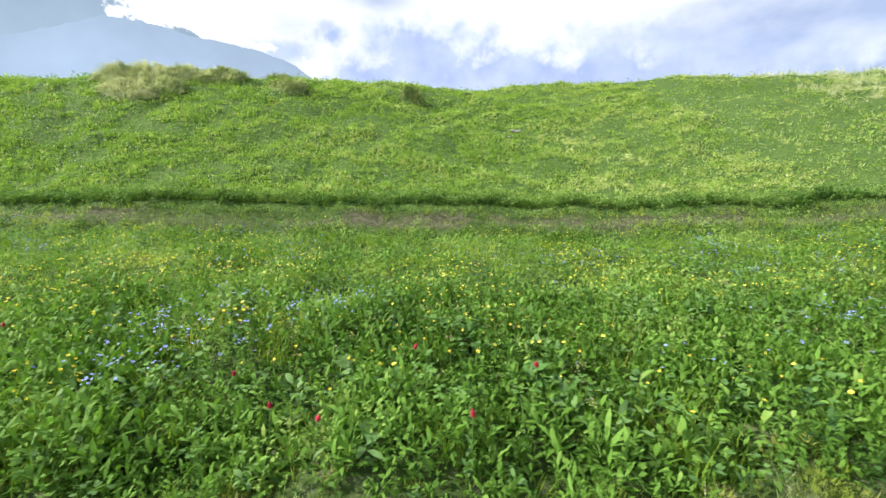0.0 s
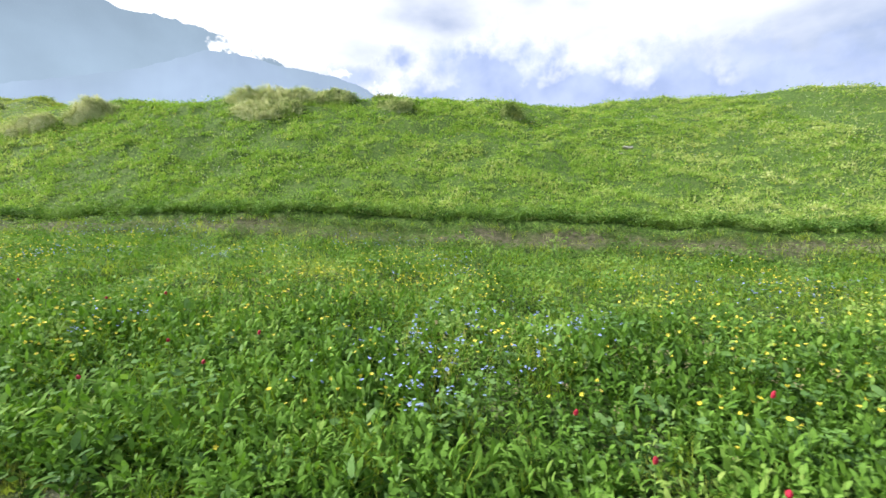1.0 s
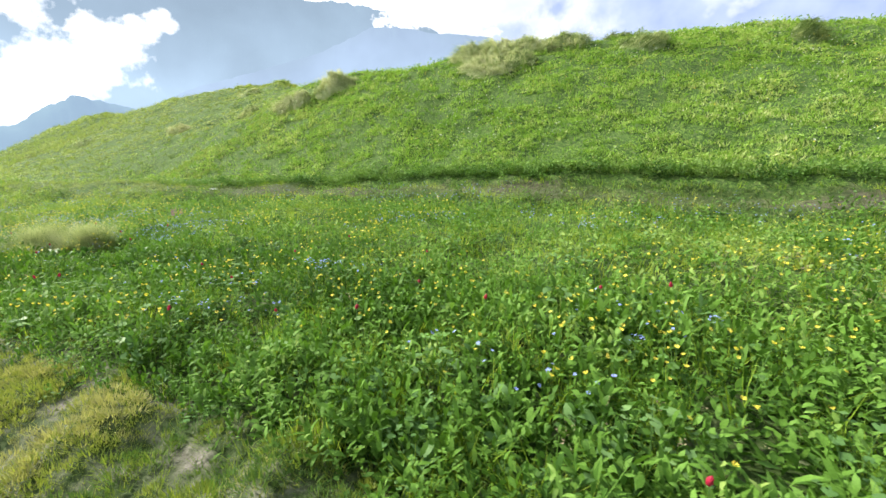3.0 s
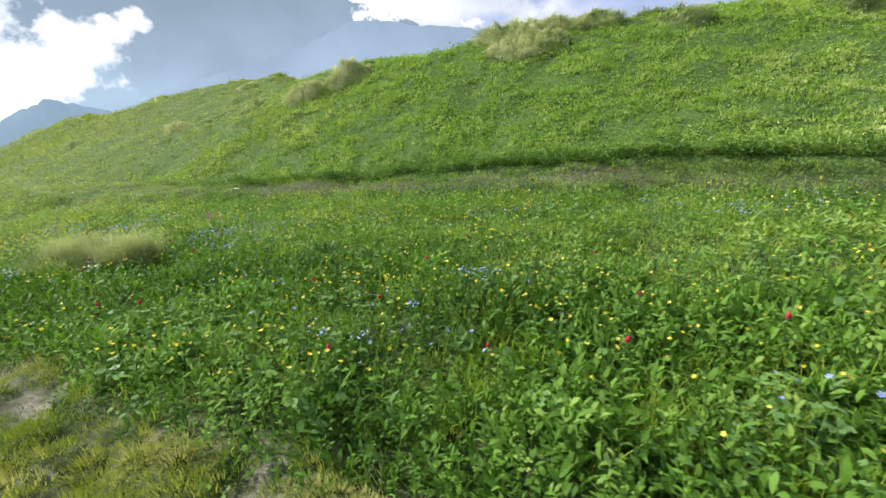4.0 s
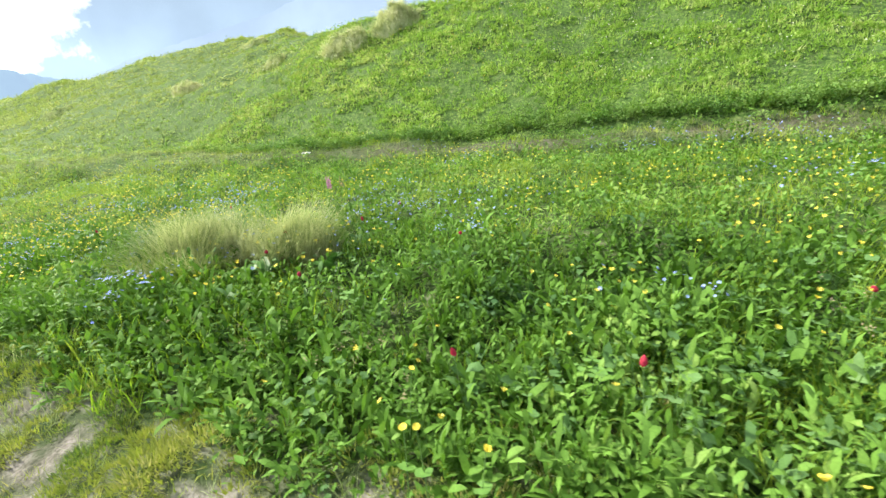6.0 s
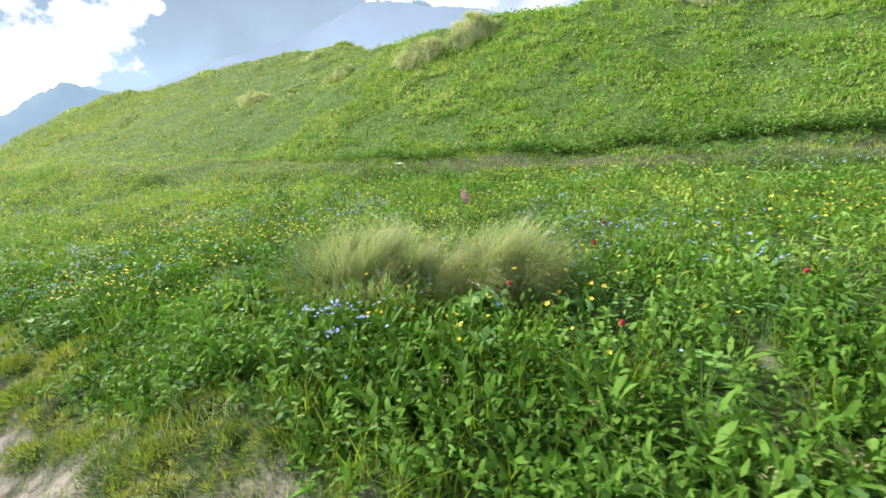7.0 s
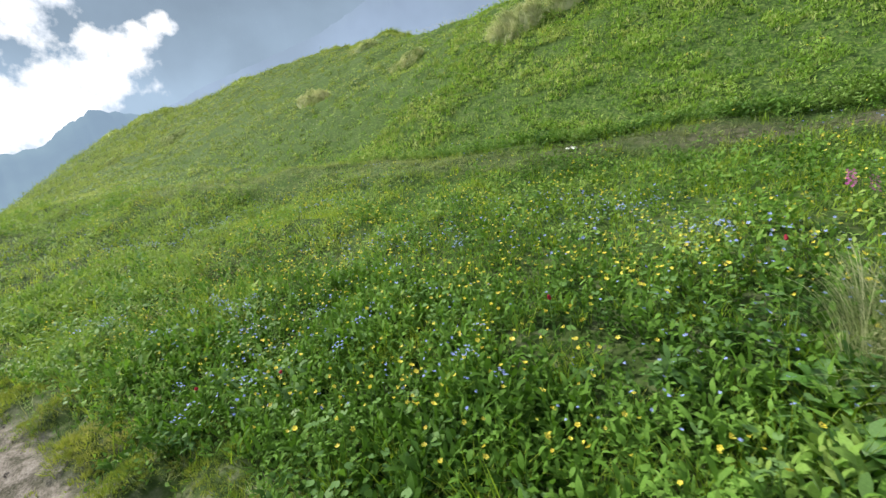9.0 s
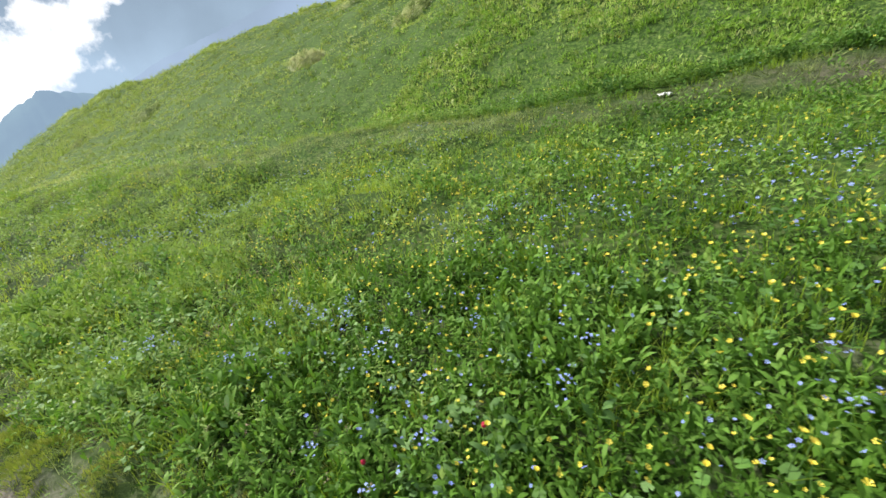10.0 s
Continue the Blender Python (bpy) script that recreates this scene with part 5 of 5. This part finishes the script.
# ---- single large-leaved plants near the lower trail ----
def dock_plant(n, length, width):
    root = new("dock_plant")
    for k in range(n):
        v, t = blade(length * U(0.75, 1.15), width * U(0.85, 1.15), U(0.75, 1.35), U(0.7, 1.8), 5, U(0.12, 0.3), "lance", 0.06, U(-0.5, 0.5))
        part("leaf", from_arrays(turn_z(v, k * 2.4 + U(-0.3, 0.3)), t), LEAF, root)
    return tagged(root, "rosette of long glossy green dock leaves", "plant", "large-leaved plants in the meadow")


def broad_plant(n, length, width):
    root = new("broad_leaved_plant")
    for k in range(n):
        v, t = blade(length * U(0.75, 1.15), width * U(0.85, 1.15), U(0.7, 1.2), U(0.7, 1.6), 6, U(0.1, 0.22), "oval", 0.12, U(-0.4, 0.4))
        part("leaf", from_arrays(turn_z(v, k * 2.4 + U(-0.3, 0.3)) + [0, 0, 0.05 * (k % 3)], t), LEAF, root)
    return tagged(root, "leafy plant with large ruffled dark green leaves", "plant", "large-leaved plants in the meadow")


def clover_plant(n, height, r):
    root = new("clover_plant")
    for _ in range(n):
        top = Vector((U(-0.07, 0.07), U(-0.07, 0.07), height * U(0.75, 1.1)))
        st = part("stalk", tube([(0, 0, 0), top * 0.5 + Vector((0, 0, 0.02)), top], 0.0016, 4), STEM, root)
        az, tilt = U(0, 6.28), U(-0.1, 0.35)
        for k in range(3):
            v, t = leaflet(r)
            part("leaflet", placed(from_arrays(v, t), Matrix.Translation(top) @ Matrix.Rotation(az + k * 2.094, 4, "Z") @ Matrix.Rotation(tilt, 4, "Y")), CLOVER, st)
    return tagged(root, "clover plant with large rounded pale green leaflets", "plant", "large-leaved plants in the meadow")


spots = list(zip(U(-18, 3.2, 12), U(1.75, 2.7, 12)))
plant_out([dock_plant(8, 0.125, 0.024) for _ in range(4)], [p for p in spots if not clump(p[0], p[1], *FEATHER, 0.9, 0.5)], 0.0, 0.03)
plant_out([broad_plant(9, 0.15, 0.055) for _ in range(3)], BROAD_AT, 0.0, 0.03)
spots = [(0.35, 1.62), (0.02, 1.55), (0.62, 1.75), (-0.1, 1.75), (0.95, 1.55)] + list(zip(U(-17, 3, 9), U(1.6, 2.3, 9)))
plant_out([clover_plant(4, 0.2, 0.026) for _ in range(3)], [p for p in spots if not clump(p[0], p[1], *FEATHER, 0.9, 0.5)], 0.02, 0.05)

# ---- uncounted flowers ----
YB = [bloom(0.011, 5, U(0.6, 1.2)) for _ in range(4)]


def over_meadow(n, x0, x1, y0, y1, seed, low, high, size=1.3):
    x, y = places(n, x0, x1, y0, y1, lambda x, y: step(low, high, wave(x, y, size, seed)) * off_trails(x, y))
    return x, y


x, y = over_meadow(13500, -22, 8, 1.7, 7.0, 71, 0.4, 0.7, 0.8)
k = rng.random(len(x)) < 0.12 + 0.6 * step(2.2, 4.0, y) - 0.5 * step(4.8, 6.4, y)
x, y = x[k], y[k]
scattered("yellow_blooms", YELLOW, YB, x, y, U(0.7, 1.15, len(x)), x * 0, "small yellow flowers dotted over the meadow", "flowers", 0.6, land(x, y) + U(0.17, 0.27, len(x)))
x, y = over_meadow(4200, -40, 14, 8.3, 16, 72, 0.3, 0.75, 2.2)
scattered("hill_yellow_blooms", YELLOW, YB, x, y, U(0.9, 1.5, len(x)), x * 0, "tiny yellow flowers dotted over the hillside", "flowers", 0.6, land(x, y) + U(0.15, 0.25, len(x)))
x, y = over_meadow(5000, -30, 14, 8.4, 16, 73, 0.3, 0.75, 1.7)
scattered("hill_white_blooms", WHITE, YB, x, y, U(0.8, 1.4, len(x)), x * 0, "tiny white flowers dotted over the hillside", "flowers", 0.6, land(x, y) + U(0.15, 0.25, len(x)))
x, y = over_meadow(1700, -17.5, -10.5, 1.9, 4.8, 75, 0.3, 0.65, 0.8)
scattered("yellow_blooms", YELLOW, YB, x, y, U(0.55, 0.95, len(x)), x * 0, "thick drift of small yellow flowers in the meadow", "flowers", 0.6, land(x, y) + U(0.15, 0.25, len(x)))
BB = [bloom(0.009, 5, U(0.1, 0.6)) for _ in range(3)]
x, y = over_meadow(10500, -24, 8, 1.9, 6.9, 74, 0.52, 0.78, 0.9)
scattered("blue_blooms", BLUE, BB, x, y, U(0.8, 1.4, len(x)), x * 0, "small blue flowers in drifts over the meadow", "flowers", 0.5, land(x, y) + U(0.17, 0.26, len(x)))

x, y = over_meadow(1900, -18, -9, 2.0, 4.8, 76, 0.45, 0.75, 0.9)
scattered("blue_blooms", BLUE, BB, x, y, U(0.6, 1.0, len(x)), x * 0, "drift of small blue flowers in the meadow", "flowers", 0.5, land(x, y) + U(0.15, 0.24, len(x)))


def drift(name, mat, kinds, centres, per, spread_by, label, size=(0.7, 1.1)):
    """Loose drifts of small flowers round a few centres."""
    at = np.repeat(np.array(centres), per, 0) + rng.normal(0, 1, (per * len(centres), 2)) * (spread_by, spread_by * 0.7)
    x, y = at[:, 0], at[:, 1]
    k = rng.random(len(x)) < off_trails(x, y)
    x, y = x[k], y[k]
    scattered(name, mat, kinds, x, y, U(*size, len(x)), x * 0, label, "flowers", 0.6, land(x, y) + U(0.19, 0.29, len(x)))


drift("yellow_blooms", YELLOW, YB, YELLOW_AT, 14, 0.26, "loose drifts of yellow flowers among the herbs")
drift("blue_blooms", BLUE, BB, BLUE_AT, 14, 0.16, "loose drifts of blue flowers among the herbs")

# ---- stones and litter ----
def stone(name, x, y, r, squash, label, mat=STONE, category="stone"):
    bm = bmesh.new()
    bmesh.ops.create_icosphere(bm, subdivisions=2, radius=1)
    s = U(0, 50)
    for v in bm.verts:
        k = 1 + 0.45 * noise.noise(v.co * 1.1 + Vector((s, 0, 0))) + 0.12 * noise.noise(v.co * 3 + Vector((s, 9, 0)))
        v.co = Vector((v.co.x * r * k, v.co.y * r * 0.75 * k, v.co.z * r * squash * k))
    me = bpy.data.meshes.new(name)
    bm.to_mesh(me)
    bm.free()
    me.materials.append(mat)
    ob = new(name, me)
    ob.matrix_world = pose(x, y, float(land(np.array([x]), np.array([y]))[0]) + r * squash * 0.4, 0, 0, U(0, 360))
    return tagged(ob, label, category, "loose stones")


stone("stone", -5.18, 1.03, 0.022, 0.7, "small pale stone on the trail edge")
stone("stone", 2.3, 12.56, 0.22, 0.25, "flat pale rock lying in the hillside grass")
stone("stone", 2.0, 12.1, 0.12, 0.25, "small pale rock lying in the hillside grass")
for sx, sy in ((-5.3, 0.85), (-10.3, 0.95), (-12.6, 0.85), (-13.4, 0.95), (-14.5, 1.0), (-13.0, 0.7), (-15.2, 0.9)):
    stone("stone", sx, sy, U(0.012, 0.022), 0.6, "small grey pebble on the bare soil of the trail")


def litter(x, y, w, d):
    """A crumpled white scrap lying on the trail."""
    bm = bmesh.new()
    bmesh.ops.create_grid(bm, x_segments=8, y_segments=6, size=0.5)
    for v in bm.verts:
        v.co = Vector((v.co.x * w, v.co.y * d, 0.03 * noise.noise(v.co * 4) + 0.03))
    bmesh.ops.solidify(bm, geom=bm.faces, thickness=0.004)
    me = bpy.data.meshes.new("paper_scrap")
    bm.to_mesh(me)
    bm.free()
    me.materials.append(PAPER)
    ob = new("paper_scrap", me)
    ob.matrix_world = pose(x, y, float(land(np.array([x]), np.array([y]))[0]) + 0.01, 0, 0, 20)
    return tagged(ob, "crumpled white scrap lying on the upper trail", "litter")


litter(-13.32, 6.39, 0.14, 0.10)
stone("stone", -16.9, 1.82, 0.045, 0.9, "white stone at the edge of the meadow", PAPER)


# ---- dry straws on the bare soil ----
STRAW = plain_material("dry straw", (0.38, 0.33, 0.20), (0.56, 0.50, 0.34), 0.8, 60, 0.3)


def straw(x, y, length, turn):
    """A thin bent straw lying on the soil."""
    me = bpy.data.meshes.new("dry_straw")
    c, q = math.cos(turn), math.sin(turn)
    at = [(x + c * f * length - q * 0.06 * length * f * f, y + q * f * length + c * 0.06 * length * f * f) for f in (0, 0.33, 0.66, 1.0)]
    pts = [(a - x, b - y, float(land(np.array([a]), np.array([b]))[0] - land(np.array([x]), np.array([y]))[0]) + 0.004) for a, b in at]
    bm = bmesh.new()
    rings = [[bm.verts.new(Vector(p) + Vector((-q * 0.0016 * math.cos(a), c * 0.0016 * math.cos(a), 0.0016 * math.sin(a)))) for a in (0, 2.094, 4.189)] for p in pts]
    for a, b in zip(rings, rings[1:]):
        for j in range(3):
            bm.faces.new((a[j], a[(j + 1) % 3], b[(j + 1) % 3], b[j]))
    bm.to_mesh(me)
    bm.free()
    me.materials.append(STRAW)
    ob = new("dry_straw", me)
    ob.location = (x, y, float(land(np.array([x]), np.array([y]))[0]))
    return tagged(ob, "thin dry straw lying on the bare soil", "straw", "dry straws on the trail")


for sx, sy, sl, st in ((-4.62, 0.98, 0.09, 0.4), (-4.5, 1.02, 0.07, -0.5), (-4.02, 1.04, 0.10, 0.3), (-4.75, 0.92, 0.06, 1.2), (-10.1, 1.12, 0.08, 0.6), (-13.9, 1.0, 0.07, 2.2), (-14.6, 1.02, 0.09, 0.2)):
    straw(sx, sy, sl, st)
